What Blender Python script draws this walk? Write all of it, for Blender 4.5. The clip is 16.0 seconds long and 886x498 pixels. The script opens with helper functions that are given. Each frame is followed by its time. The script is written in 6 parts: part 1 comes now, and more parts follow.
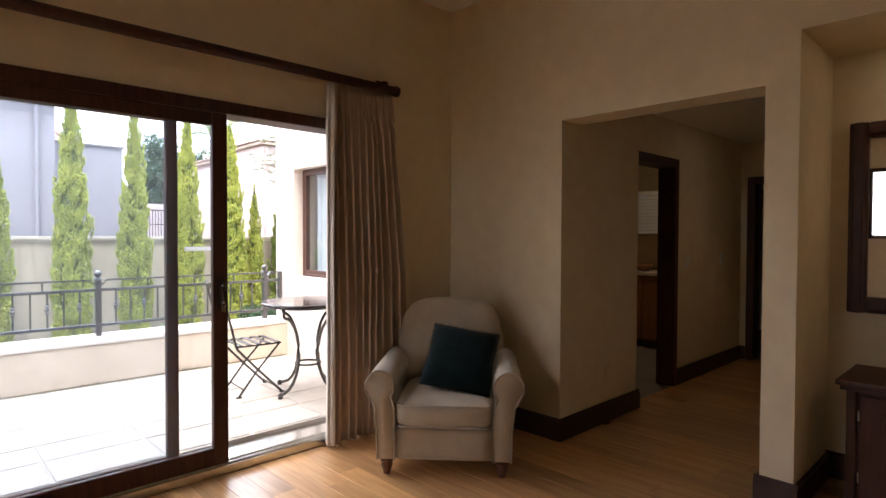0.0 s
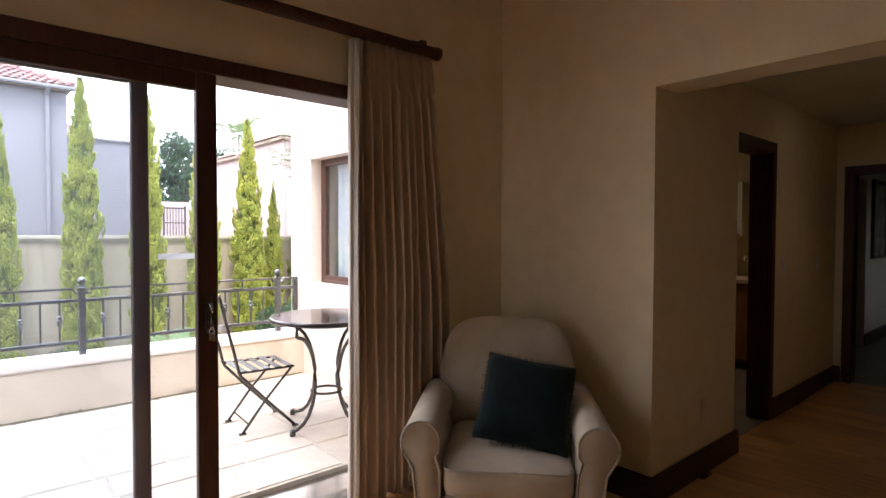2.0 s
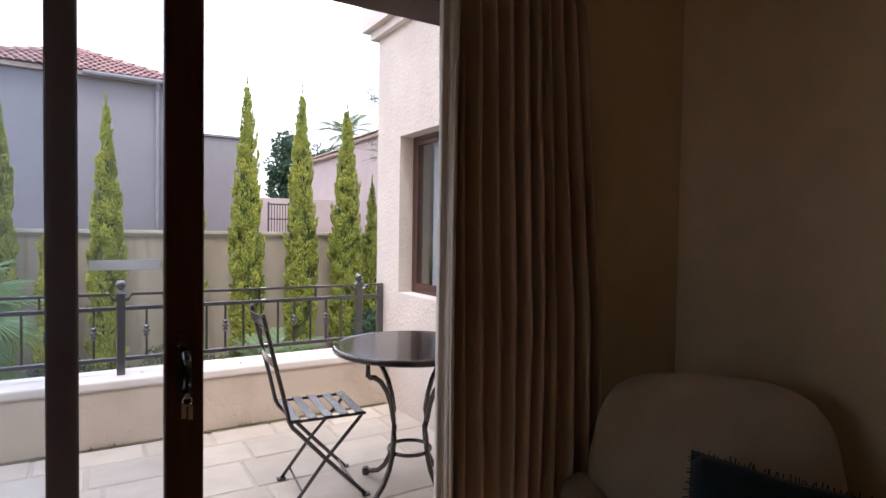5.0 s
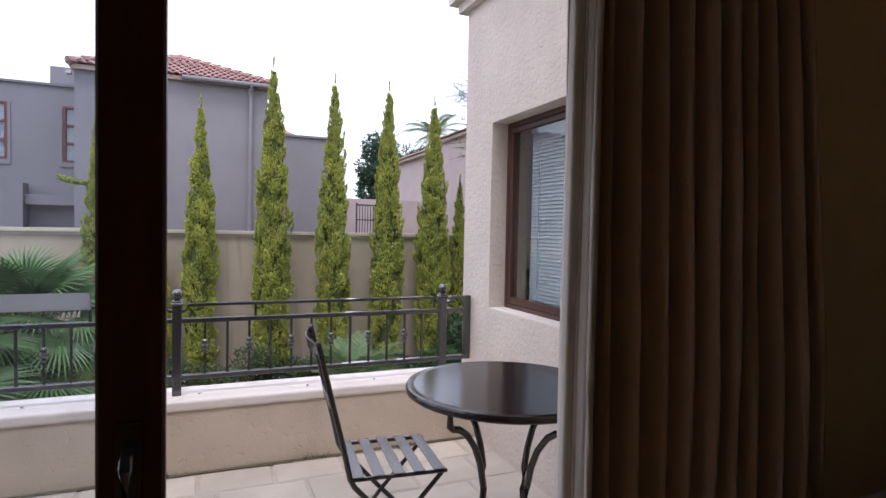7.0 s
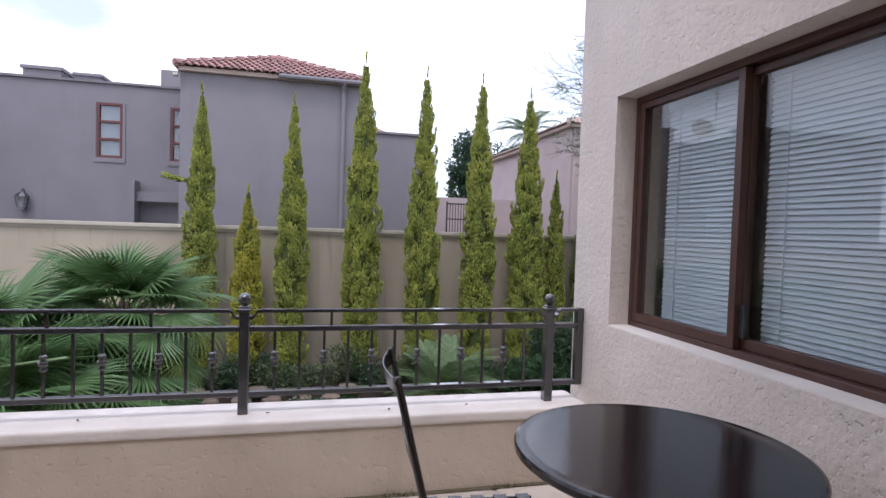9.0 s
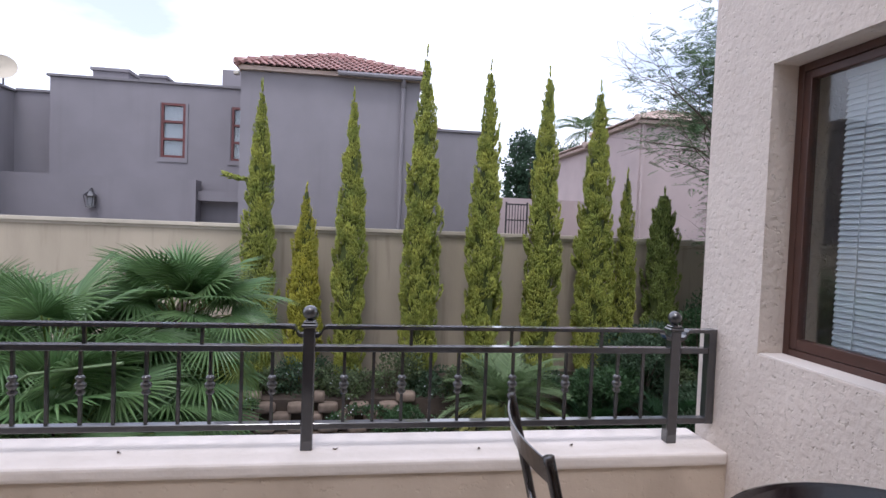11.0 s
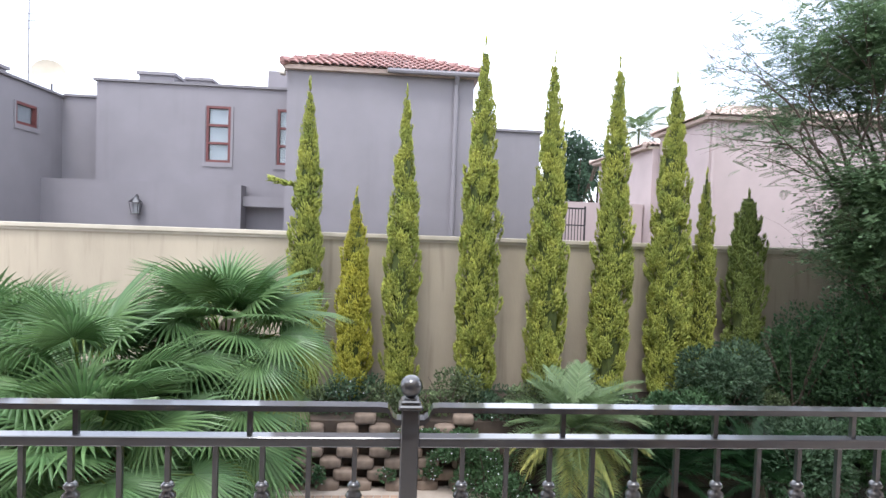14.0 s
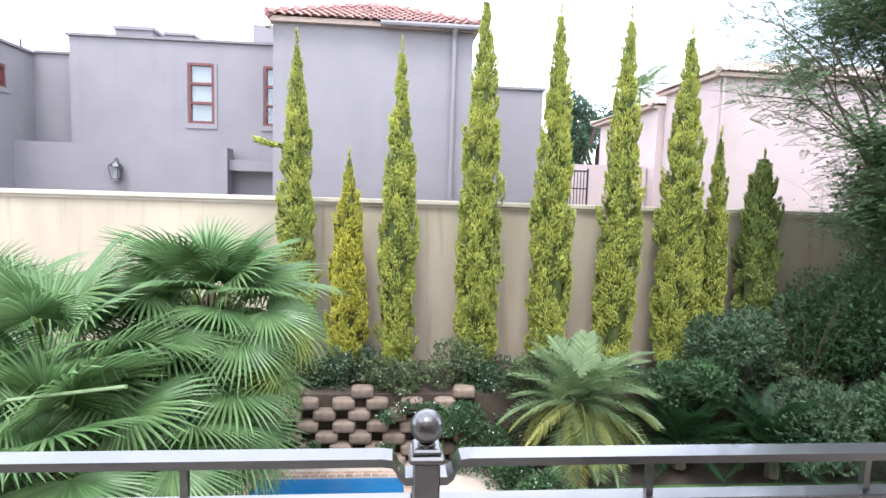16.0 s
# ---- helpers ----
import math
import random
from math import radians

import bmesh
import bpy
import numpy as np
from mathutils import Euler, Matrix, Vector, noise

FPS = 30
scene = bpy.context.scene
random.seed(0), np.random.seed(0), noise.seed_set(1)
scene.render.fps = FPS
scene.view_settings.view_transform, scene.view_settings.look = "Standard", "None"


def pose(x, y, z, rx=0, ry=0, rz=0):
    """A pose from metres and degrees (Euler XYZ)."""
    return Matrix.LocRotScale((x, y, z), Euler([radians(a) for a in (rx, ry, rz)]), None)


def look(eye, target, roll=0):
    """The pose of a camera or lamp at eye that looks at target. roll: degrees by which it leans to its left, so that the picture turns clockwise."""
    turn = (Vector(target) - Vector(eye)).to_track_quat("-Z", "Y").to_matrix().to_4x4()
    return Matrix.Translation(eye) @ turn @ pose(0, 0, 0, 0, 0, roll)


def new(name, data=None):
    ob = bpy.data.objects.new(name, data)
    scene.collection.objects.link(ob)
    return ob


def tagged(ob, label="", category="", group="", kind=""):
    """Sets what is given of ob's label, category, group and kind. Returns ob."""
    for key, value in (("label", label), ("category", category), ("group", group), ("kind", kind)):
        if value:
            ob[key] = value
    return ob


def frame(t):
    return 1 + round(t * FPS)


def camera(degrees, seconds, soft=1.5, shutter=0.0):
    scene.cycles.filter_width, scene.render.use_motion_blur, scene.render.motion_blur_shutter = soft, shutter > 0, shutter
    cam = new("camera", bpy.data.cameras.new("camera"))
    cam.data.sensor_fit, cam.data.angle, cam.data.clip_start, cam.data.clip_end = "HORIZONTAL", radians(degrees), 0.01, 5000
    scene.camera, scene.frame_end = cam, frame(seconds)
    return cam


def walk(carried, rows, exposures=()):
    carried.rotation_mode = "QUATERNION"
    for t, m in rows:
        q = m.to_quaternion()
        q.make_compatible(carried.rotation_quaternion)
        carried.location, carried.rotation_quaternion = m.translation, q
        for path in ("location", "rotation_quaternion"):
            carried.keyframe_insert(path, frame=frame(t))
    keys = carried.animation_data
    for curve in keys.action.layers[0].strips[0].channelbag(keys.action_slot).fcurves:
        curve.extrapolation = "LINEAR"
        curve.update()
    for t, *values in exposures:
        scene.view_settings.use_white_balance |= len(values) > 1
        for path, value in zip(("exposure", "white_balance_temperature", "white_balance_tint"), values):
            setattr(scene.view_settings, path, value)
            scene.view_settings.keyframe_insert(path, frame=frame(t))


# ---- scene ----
cam = camera(76.2, 16.0)
PATH = [
    (0, (-0.031, -0.135, 1.32), (1.358, 1.303, 1.274), 0.2),
    (0.5, (0.056, 0.067, 1.347), (1.449, 1.501, 1.297), 0.2),
    (1, (0.157, 0.239, 1.346), (1.545, 1.678, 1.292), 0.2),
    (1.5, (0.29, 0.416, 1.344), (1.662, 1.87, 1.293), 0.2),
    (2, (0.416, 0.575, 1.339), (1.751, 2.064, 1.286), 0.2),
    (2.5, (0.536, 0.767, 1.344), (1.83, 2.291, 1.292), 0.3),
    (3, (0.642, 0.936, 1.339), (1.899, 2.49, 1.285), 0.4),
    (3.5, (0.78, 1.112, 1.335), (1.994, 2.701, 1.284), 0.4),
    (4, (0.895, 1.259, 1.327), (2.056, 2.886, 1.273), 0.5),
    (6.5, (1.273, 1.952, 1.342), (2.117, 3.764, 1.28), 1.1),
    (7, (1.332, 2.092, 1.347), (2.103, 3.936, 1.285), 1.1),
    (7.5, (1.363, 2.214, 1.341), (2.071, 4.083, 1.28), 1.4),
    (8, (1.404, 2.368, 1.34), (2.036, 4.265, 1.278), 1.5),
    (8.5, (1.438, 2.512, 1.339), (1.985, 4.435, 1.275), 1.7),
    (9, (1.452, 2.632, 1.335), (1.926, 4.574, 1.266), 1.8),
    (11.5, (1.312, 3.291, 1.329), (1.57, 5.273, 1.259), 2.2),
    (12, (1.253, 3.444, 1.346), (1.469, 5.431, 1.277), 2.2),
    (12.5, (1.201, 3.576, 1.359), (1.387, 5.566, 1.29), 2.2),
    (13, (1.168, 3.705, 1.366), (1.334, 5.697, 1.299), 2.1),
    (13.5, (1.153, 3.836, 1.383), (1.313, 5.829, 1.317), 2.1),
    (14, (1.145, 3.943, 1.381), (1.305, 5.936, 1.316), 2.0),
    (14.5, (1.132, 4.062, 1.379), (1.294, 6.055, 1.314), 1.9),
    (15, (1.119, 4.173, 1.388), (1.288, 6.164, 1.307), 1.9),
    (15.5, (1.114, 4.301, 1.369), (1.29, 6.29, 1.242), 1.8),
    (16, (1.125, 4.436, 1.374), (1.306, 6.419, 1.185), 1.7),
]
EXPOSURES = [(0.0, 2.68, 6450, 15), (2.0, 2.55, 6450, 16), (3.0, 2.2, 6380, 17), (3.5, 1.98, 6380, 17), (4.0, 1.75, 6350, 18), (6.5, 0.85, 6100, 19), (9.0, 0.54, 5900, 19), (11.5, 0.57, 5950, 18), (12.5, 0.7, 6000, 16), (13.5, 1.2, 6050, 14), (14.5, 1.54, 6080, 13), (16.0, 1.94, 6050, 13)]
walk(cam, [(t, look(eye, target, roll)) for t, eye, target, roll in PATH], EXPOSURES)

# ---- daylight: bright overcast ----
world = bpy.data.worlds.new("world")
scene.world = world
world.use_nodes = True
wn, wl = world.node_tree.nodes, world.node_tree.links
sky = wn.new("ShaderNodeTexSky")
sky.sky_type = "NISHITA"
sky.sun_disc = False
sky.sun_elevation = radians(52)
sky.sun_rotation = radians(200)
w_coord = wn.new("ShaderNodeTexCoord")
w_map = wn.new("ShaderNodeMapping")
w_map.inputs["Scale"].default_value = (1.0, 1.0, 2.6)
w_noise = wn.new("ShaderNodeTexNoise")
w_noise.inputs["Scale"].default_value = 2.2
w_noise.inputs["Detail"].default_value = 6.0
w_ramp = wn.new("ShaderNodeValToRGB")
w_ramp.color_ramp.elements[0].position = 0.38
w_ramp.color_ramp.elements[0].color = (0.34, 0.34, 0.34, 1)
w_ramp.color_ramp.elements[1].position = 0.6
w_ramp.color_ramp.elements[1].color = (1, 1, 1, 1)
w_mix = wn.new("ShaderNodeMixRGB")
w_mix.inputs["Color2"].default_value = (13.5, 13.8, 14.4, 1)
w_bg = wn["Background"]
w_bg.inputs["Strength"].default_value = 0.1
wl.new(w_coord.outputs["Generated"], w_map.inputs["Vector"])
wl.new(w_map.outputs["Vector"], w_noise.inputs["Vector"])
wl.new(w_noise.outputs["Fac"], w_ramp.inputs["Fac"])
wl.new(w_ramp.outputs["Color"], w_mix.inputs["Fac"])
wl.new(sky.outputs["Color"], w_mix.inputs["Color1"])
wl.new(w_mix.outputs["Color"], w_bg.inputs["Color"])

sun = new("sun", bpy.data.lights.new("sun", "SUN"))
sun.data.energy = 0.9
sun.data.angle = radians(14)
sun.data.color = (1.0, 0.96, 0.9)
sun.matrix_world = look((0, 0, 30), (4, 14, 0))



# ---- helpers for meshes ----
def mat(name, colour, colour2=None, rough=0.6, scale=6.0, metal=0.0, bump=0.0, bump_scale=None, stretch=(1, 1, 1),
        island=0.0, random_object=0.0, spec=0.5, big=0.0, detail=5.0, sheen=0.0, bump_dist=0.01):
    """A procedural surface: two colours mixed by a noise, a second wide stain noise, relief."""
    m = bpy.data.materials.new(name)
    m.use_nodes = True
    n, l = m.node_tree.nodes, m.node_tree.links
    b = n["Principled BSDF"]
    b.inputs["Roughness"].default_value = rough
    b.inputs["Metallic"].default_value = metal
    b.inputs["Specular IOR Level"].default_value = spec
    if sheen:
        b.inputs["Sheen Weight"].default_value = sheen
    co = n.new("ShaderNodeTexCoord")
    mp = n.new("ShaderNodeMapping")
    mp.inputs["Scale"].default_value = stretch
    l.new(co.outputs["Object"], mp.inputs["Vector"])
    nz = n.new("ShaderNodeTexNoise")
    nz.inputs["Scale"].default_value = scale
    nz.inputs["Detail"].default_value = detail
    l.new(mp.outputs["Vector"], nz.inputs["Vector"])
    ramp = n.new("ShaderNodeValToRGB")
    ramp.color_ramp.elements[0].position, ramp.color_ramp.elements[1].position = 0.32, 0.68
    c2 = colour2 or tuple(c * 0.82 for c in colour)
    ramp.color_ramp.elements[0].color = (*c2, 1)
    ramp.color_ramp.elements[1].color = (*colour, 1)
    l.new(nz.outputs["Fac"], ramp.inputs["Fac"])
    out = ramp.outputs["Color"]
    if big:
        nb = n.new("ShaderNodeTexNoise")
        nb.inputs["Scale"].default_value = scale * 0.12
        nb.inputs["Detail"].default_value = 3
        l.new(mp.outputs["Vector"], nb.inputs["Vector"])
        hs = n.new("ShaderNodeHueSaturation")
        mr = n.new("ShaderNodeMapRange")
        mr.inputs["From Min"].default_value, mr.inputs["From Max"].default_value = 0.3, 0.7
        mr.inputs["To Min"].default_value, mr.inputs["To Max"].default_value = 1 - big, 1 + big * 0.6
        l.new(nb.outputs["Fac"], mr.inputs["Value"])
        l.new(mr.outputs["Result"], hs.inputs["Value"])
        l.new(out, hs.inputs["Color"])
        out = hs.outputs["Color"]
    if island or random_object:
        hs = n.new("ShaderNodeHueSaturation")
        mr = n.new("ShaderNodeMapRange")
        k = island or random_object
        mr.inputs["To Min"].default_value, mr.inputs["To Max"].default_value = 1 - k, 1 + k
        if island:
            g = n.new("ShaderNodeNewGeometry")
            l.new(g.outputs["Random Per Island"], mr.inputs["Value"])
        else:
            g = n.new("ShaderNodeObjectInfo")
            l.new(g.outputs["Random"], mr.inputs["Value"])
        l.new(mr.outputs["Result"], hs.inputs["Value"])
        l.new(out, hs.inputs["Color"])
        out = hs.outputs["Color"]
    l.new(out, b.inputs["Base Color"])
    if bump:
        bp = n.new("ShaderNodeBump")
        bp.inputs["Strength"].default_value = bump
        bp.inputs["Distance"].default_value = bump_dist
        bn = n.new("ShaderNodeTexNoise")
        bn.inputs["Scale"].default_value = bump_scale or scale * 4
        bn.inputs["Detail"].default_value = 4
        l.new(mp.outputs["Vector"], bn.inputs["Vector"])
        l.new(bn.outputs["Fac"], bp.inputs["Height"])
        l.new(bp.outputs["Normal"], b.inputs["Normal"])
    return m


def streaked(m, amount=0.25, scale=2.4, stretch=(3.0, 3.0, 0.22), lo=0.56, hi=0.72):
    """Adds darker weathered runs to a rendered wall's colour."""
    n, l = m.node_tree.nodes, m.node_tree.links
    b = n["Principled BSDF"]
    old = b.inputs["Base Color"].links[0].from_socket
    co, mp, nz, rp, mx = n.new("ShaderNodeTexCoord"), n.new("ShaderNodeMapping"), n.new("ShaderNodeTexNoise"), n.new("ShaderNodeValToRGB"), n.new("ShaderNodeMixRGB")
    mp.inputs["Scale"].default_value = stretch
    nz.inputs["Scale"].default_value, nz.inputs["Detail"].default_value = scale, 6.0
    rp.color_ramp.elements[0].position, rp.color_ramp.elements[1].position = lo, hi
    rp.color_ramp.elements[0].color, rp.color_ramp.elements[1].color = (1, 1, 1, 1), (1 - amount, 1 - amount * 1.05, 1 - amount * 1.1, 1)
    mx.blend_type = "MULTIPLY"
    mx.inputs["Fac"].default_value = 1.0
    l.new(co.outputs["Object"], mp.inputs["Vector"])
    l.new(mp.outputs["Vector"], nz.inputs["Vector"])
    l.new(nz.outputs["Fac"], rp.inputs["Fac"])
    l.new(old, mx.inputs["Color1"])
    l.new(rp.outputs["Color"], mx.inputs["Color2"])
    l.new(mx.outputs["Color"], b.inputs["Base Color"])
    return m


def pitted(m, scale=34.0, strength=0.8):
    """Adds scattered pits, as in a scraped coarse render, to a surface's relief."""
    n, l = m.node_tree.nodes, m.node_tree.links
    b = n["Principled BSDF"]
    old = b.inputs["Normal"].links[0].from_socket
    co = n.new("ShaderNodeTexCoord")
    nz = n.new("ShaderNodeTexNoise")
    nz.inputs["Scale"].default_value = scale
    nz.inputs["Detail"].default_value = 2.5
    l.new(co.outputs["Object"], nz.inputs["Vector"])
    rp = n.new("ShaderNodeValToRGB")
    rp.color_ramp.elements[0].position, rp.color_ramp.elements[1].position = 0.60, 0.68
    rp.color_ramp.elements[0].color, rp.color_ramp.elements[1].color = (1, 1, 1, 1), (0, 0, 0, 1)
    l.new(nz.outputs["Fac"], rp.inputs["Fac"])
    bp = n.new("ShaderNodeBump")
    bp.inputs["Strength"].default_value = strength
    bp.inputs["Distance"].default_value = 0.012
    l.new(rp.outputs["Color"], bp.inputs["Height"])
    l.new(old, bp.inputs["Normal"])
    l.new(bp.outputs["Normal"], b.inputs["Normal"])
    return m


def glass(name, tint=(0.97, 0.99, 0.98), rough=0.0, veil=0.0):
    """Thin window glass: sees through, with a real reflection; an optional pale share adds a painted haze."""
    m = bpy.data.materials.new(name)
    m.use_nodes = True
    n, l = m.node_tree.nodes, m.node_tree.links
    n.remove(n["Principled BSDF"])
    tr = n.new("ShaderNodeBsdfTransparent")
    tr.inputs["Color"].default_value = (*tint, 1)
    gl = n.new("ShaderNodeBsdfGlossy")
    gl.inputs["Roughness"].default_value = rough
    lw = n.new("ShaderNodeLayerWeight")
    lw.inputs["Blend"].default_value = 0.5
    pw = n.new("ShaderNodeMath")
    pw.operation = "POWER"
    pw.inputs[1].default_value = 4.0
    l.new(lw.outputs["Facing"], pw.inputs[0])
    fr = n.new("ShaderNodeMath")
    fr.operation = "MULTIPLY_ADD"
    fr.inputs[1].default_value, fr.inputs[2].default_value = 0.9, 0.05
    l.new(pw.outputs["Value"], fr.inputs[0])
    mx = n.new("ShaderNodeMixShader")
    l.new(fr.outputs["Value"], mx.inputs["Fac"])
    l.new(tr.outputs["BSDF"], mx.inputs[1])
    l.new(gl.outputs["BSDF"], mx.inputs[2])
    out = mx.outputs["Shader"]
    # pale translucent share that imitates a veil of haze over the view
    if veil:
        df = n.new("ShaderNodeBsdfTranslucent")
        df.inputs["Color"].default_value = (0.85, 0.9, 0.95, 1)
        m2 = n.new("ShaderNodeMixShader")
        m2.inputs["Fac"].default_value = veil
        l.new(out, m2.inputs[1])
        l.new(df.outputs["BSDF"], m2.inputs[2])
        out = m2.outputs["Shader"]
    l.new(out, n["Material Output"].inputs["Surface"])
    return m


def glow(name, colour, strength):
    m = bpy.data.materials.new(name)
    m.use_nodes = True
    b = m.node_tree.nodes["Principled BSDF"]
    b.inputs["Base Color"].default_value = (*colour, 1)
    b.inputs["Emission Color"].default_value = (*colour, 1)
    b.inputs["Emission Strength"].default_value = strength
    return m


def finish(name, bm, material, smooth=False):
    me = bpy.data.meshes.new(name)
    bm.to_mesh(me)
    bm.free()
    for q in (material if isinstance(material, (list, tuple)) else [material]):
        me.materials.append(q)
    if smooth:
        me.polygons.foreach_set("use_smooth", [True] * len(me.polygons))
    return me


def part(name, bm, material, parent=None, label="", smooth=False):
    """Links a bmesh as one mesh object, under a thing or a part."""
    ob = new(name, finish(name, bm, material, smooth))
    if parent is not None:
        ob.parent = parent
    if label:
        ob["label"] = label
    return ob


def thing(name, label, category, m=None, group="", kind=""):
    ob = new(name)
    ob.empty_display_size = 0.1
    if m is not None:
        ob.matrix_world = m
    return tagged(ob, label, category, group, kind)


def structure(name, bm, material, label, category, smooth=False):
    return tagged(part(name, bm, material, None, "", smooth), label, category, "", "structure")


def box(bm, x0, x1, y0, y1, z0, z1, bevel=0.0, seg=2, m=None):
    vs = [bm.verts.new((x, y, z)) for z in (z0, z1) for y in (y0, y1) for x in (x0, x1)]
    fs = [bm.faces.new([vs[i] for i in q]) for q in
          ((0, 2, 3, 1), (4, 5, 7, 6), (0, 1, 5, 4), (2, 6, 7, 3), (0, 4, 6, 2), (1, 3, 7, 5))]
    if bevel:
        es = list({e for f in fs for e in f.edges})
        r = bmesh.ops.bevel(bm, geom=es, offset=bevel, segments=seg, affect="EDGES", profile=0.6)
        vs = list({v for v in vs if v.is_valid} | set(r["verts"]))
    if m is not None:
        bmesh.ops.transform(bm, matrix=m, verts=[v for v in vs if v.is_valid])
    return vs


def boxes(*rows, bevel=0.0):
    bm = bmesh.new()
    for r in rows:
        box(bm, *r, bevel=bevel)
    return bm


def tube(bm, pts, r, n=8, closed=False, flat=1.0, caps=True):
    """A round (or flattened) bar along points; r one radius or one per point."""
    pts = [Vector(p) for p in pts]
    k = len(pts)
    rings = []
    up = Vector((0, 0, 1))
    for i, p in enumerate(pts):
        a = pts[(i - 1) % k] if closed or i else pts[0]
        b = pts[(i + 1) % k] if closed or i < k - 1 else pts[-1]
        d = (b - a).normalized()
        s = d.cross(up)
        if s.length < 1e-3:
            s = d.cross(Vector((0, 1, 0)))
        s.normalize()
        u = s.cross(d)
        rr = r[i] if isinstance(r, (list, tuple)) else r
        rings.append([bm.verts.new(p + s * (math.cos(2 * math.pi * j / n) * rr) + u * (math.sin(2 * math.pi * j / n) * rr * flat)) for j in range(n)])
    for i in range(k if closed else k - 1):
        A, B = rings[i], rings[(i + 1) % k]
        for j in range(n):
            bm.faces.new((A[j], A[(j + 1) % n], B[(j + 1) % n], B[j]))
    if caps and not closed:
        bm.faces.new(rings[0][::-1])
        bm.faces.new(rings[-1])
    return rings


def lathe(bm, profile, n=16, at=(0, 0, 0)):
    """Turned shape round z from (radius, height) pairs."""
    at = Vector(at)
    rings = [[bm.verts.new(at + Vector((max(r, 1e-4) * math.cos(2 * math.pi * j / n), max(r, 1e-4) * math.sin(2 * math.pi * j / n), z))) for j in range(n)] for r, z in profile]
    for A, B in zip(rings, rings[1:]):
        for j in range(n):
            bm.faces.new((A[j], A[(j + 1) % n], B[(j + 1) % n], B[j]))
    bm.faces.new(rings[0][::-1])
    bm.faces.new(rings[-1])


def quick_mesh(name, verts, faces, material, smooth=False):
    me = bpy.data.meshes.new(name)
    me.from_pydata([tuple(v) for v in verts], [], faces)
    me.materials.append(material)
    if smooth:
        me.polygons.foreach_set("use_smooth", [True] * len(me.polygons))
    return me


def holed(bm, u0, u1, z0, z1, d0, d1, holes, axis="x"):
    """A wall slab u0..u1 by z0..z1, d0..d1 thick, with rectangular holes (u0, u1, z0, z1) through it; one closed mesh."""
    us = sorted({u0, u1, *[h[0] for h in holes], *[h[1] for h in holes]})
    zs = sorted({z0, z1, *[h[2] for h in holes], *[h[3] for h in holes]})
    solid = {}
    for i in range(len(us) - 1):
        for k in range(len(zs) - 1):
            cu, cz = (us[i] + us[i + 1]) / 2, (zs[k] + zs[k + 1]) / 2
            solid[i, k] = not any(h[0] < cu < h[1] and h[2] < cz < h[3] for h in holes)
    cache = {}
    def v(i, k, d):
        if (i, k, d) not in cache:
            dd = d1 if d else d0
            cache[i, k, d] = bm.verts.new((us[i], dd, zs[k]) if axis == "x" else (dd, us[i], zs[k]))
        return cache[i, k, d]
    for (i, k), full in solid.items():
        if not full:
            continue
        bm.faces.new((v(i, k, 0), v(i + 1, k, 0), v(i + 1, k + 1, 0), v(i, k + 1, 0)))
        bm.faces.new((v(i, k, 1), v(i, k + 1, 1), v(i + 1, k + 1, 1), v(i + 1, k, 1)))
        for (a, b), (p, q) in (((i - 1, k), ((i, k), (i, k + 1))), ((i + 1, k), ((i + 1, k), (i + 1, k + 1))), ((i, k - 1), ((i, k), (i + 1, k))), ((i, k + 1), ((i, k + 1), (i + 1, k + 1)))):
            if not solid.get((a, b), False):
                bm.faces.new((v(*p, 0), v(*q, 0), v(*q, 1), v(*p, 1)))
    bmesh.ops.recalc_face_normals(bm, faces=bm.faces)
    return bm


# ---- materials ----
M_wall = mat("warm_plaster", (0.77, 0.635, 0.43), (0.72, 0.585, 0.39), rough=0.85, scale=9, bump=0.12, bump_scale=70, big=0.04, spec=0.2)
M_ceiling = mat("white_ceiling_paint", (0.78, 0.76, 0.71), (0.74, 0.72, 0.67), rough=0.9, scale=8, bump=0.08, bump_scale=90, spec=0.2)
M_hall = mat("pale_hall_plaster", (0.64, 0.58, 0.49), (0.60, 0.54, 0.45), rough=0.85, scale=9, bump=0.08, bump_scale=70, spec=0.2)
M_dark = mat("dark_stained_wood", (0.075, 0.026, 0.015), (0.042, 0.015, 0.009), rough=0.48, spec=0.3, scale=7, stretch=(8, 8, 0.8), bump=0.06, bump_scale=40)
M_skirt = mat("dark_stained_skirting", (0.055, 0.024, 0.015), (0.034, 0.015, 0.010), rough=0.45, scale=7, stretch=(1, 1, 8), bump=0.05)
M_plank = mat("oiled_oak_planks", (0.70, 0.39, 0.165), (0.52, 0.26, 0.095), rough=0.3, scale=3.2, stretch=(9, 0.8, 4), random_object=0.2, bump=0.06, bump_scale=30, big=0.1)
for _m in (M_plank,):
    _b = _m.node_tree.nodes["Principled BSDF"]
    _b.inputs["Coat Weight"].default_value, _b.inputs["Coat Roughness"].default_value = 0.6, 0.22
M_plank_stuff = mat("oiled_oak_planks_joined", (0.70, 0.39, 0.165), (0.52, 0.26, 0.095), rough=0.3, scale=3.2, stretch=(9, 0.8, 4), island=0.2, bump=0.06, bump_scale=30, big=0.1)
M_screed = mat("floor_screed", (0.10, 0.06, 0.03), rough=0.9, scale=6)
M_render = mat("textured_cream_render", (0.72, 0.64, 0.575), (0.66, 0.585, 0.525), rough=0.92, scale=5, bump=0.4, bump_scale=34, big=0.05, spec=0.15, bump_dist=0.02)
pitted(M_render, 44.0, 0.5)
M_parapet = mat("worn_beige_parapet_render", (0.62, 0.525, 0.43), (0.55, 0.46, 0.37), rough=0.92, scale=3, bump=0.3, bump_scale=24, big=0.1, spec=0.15)
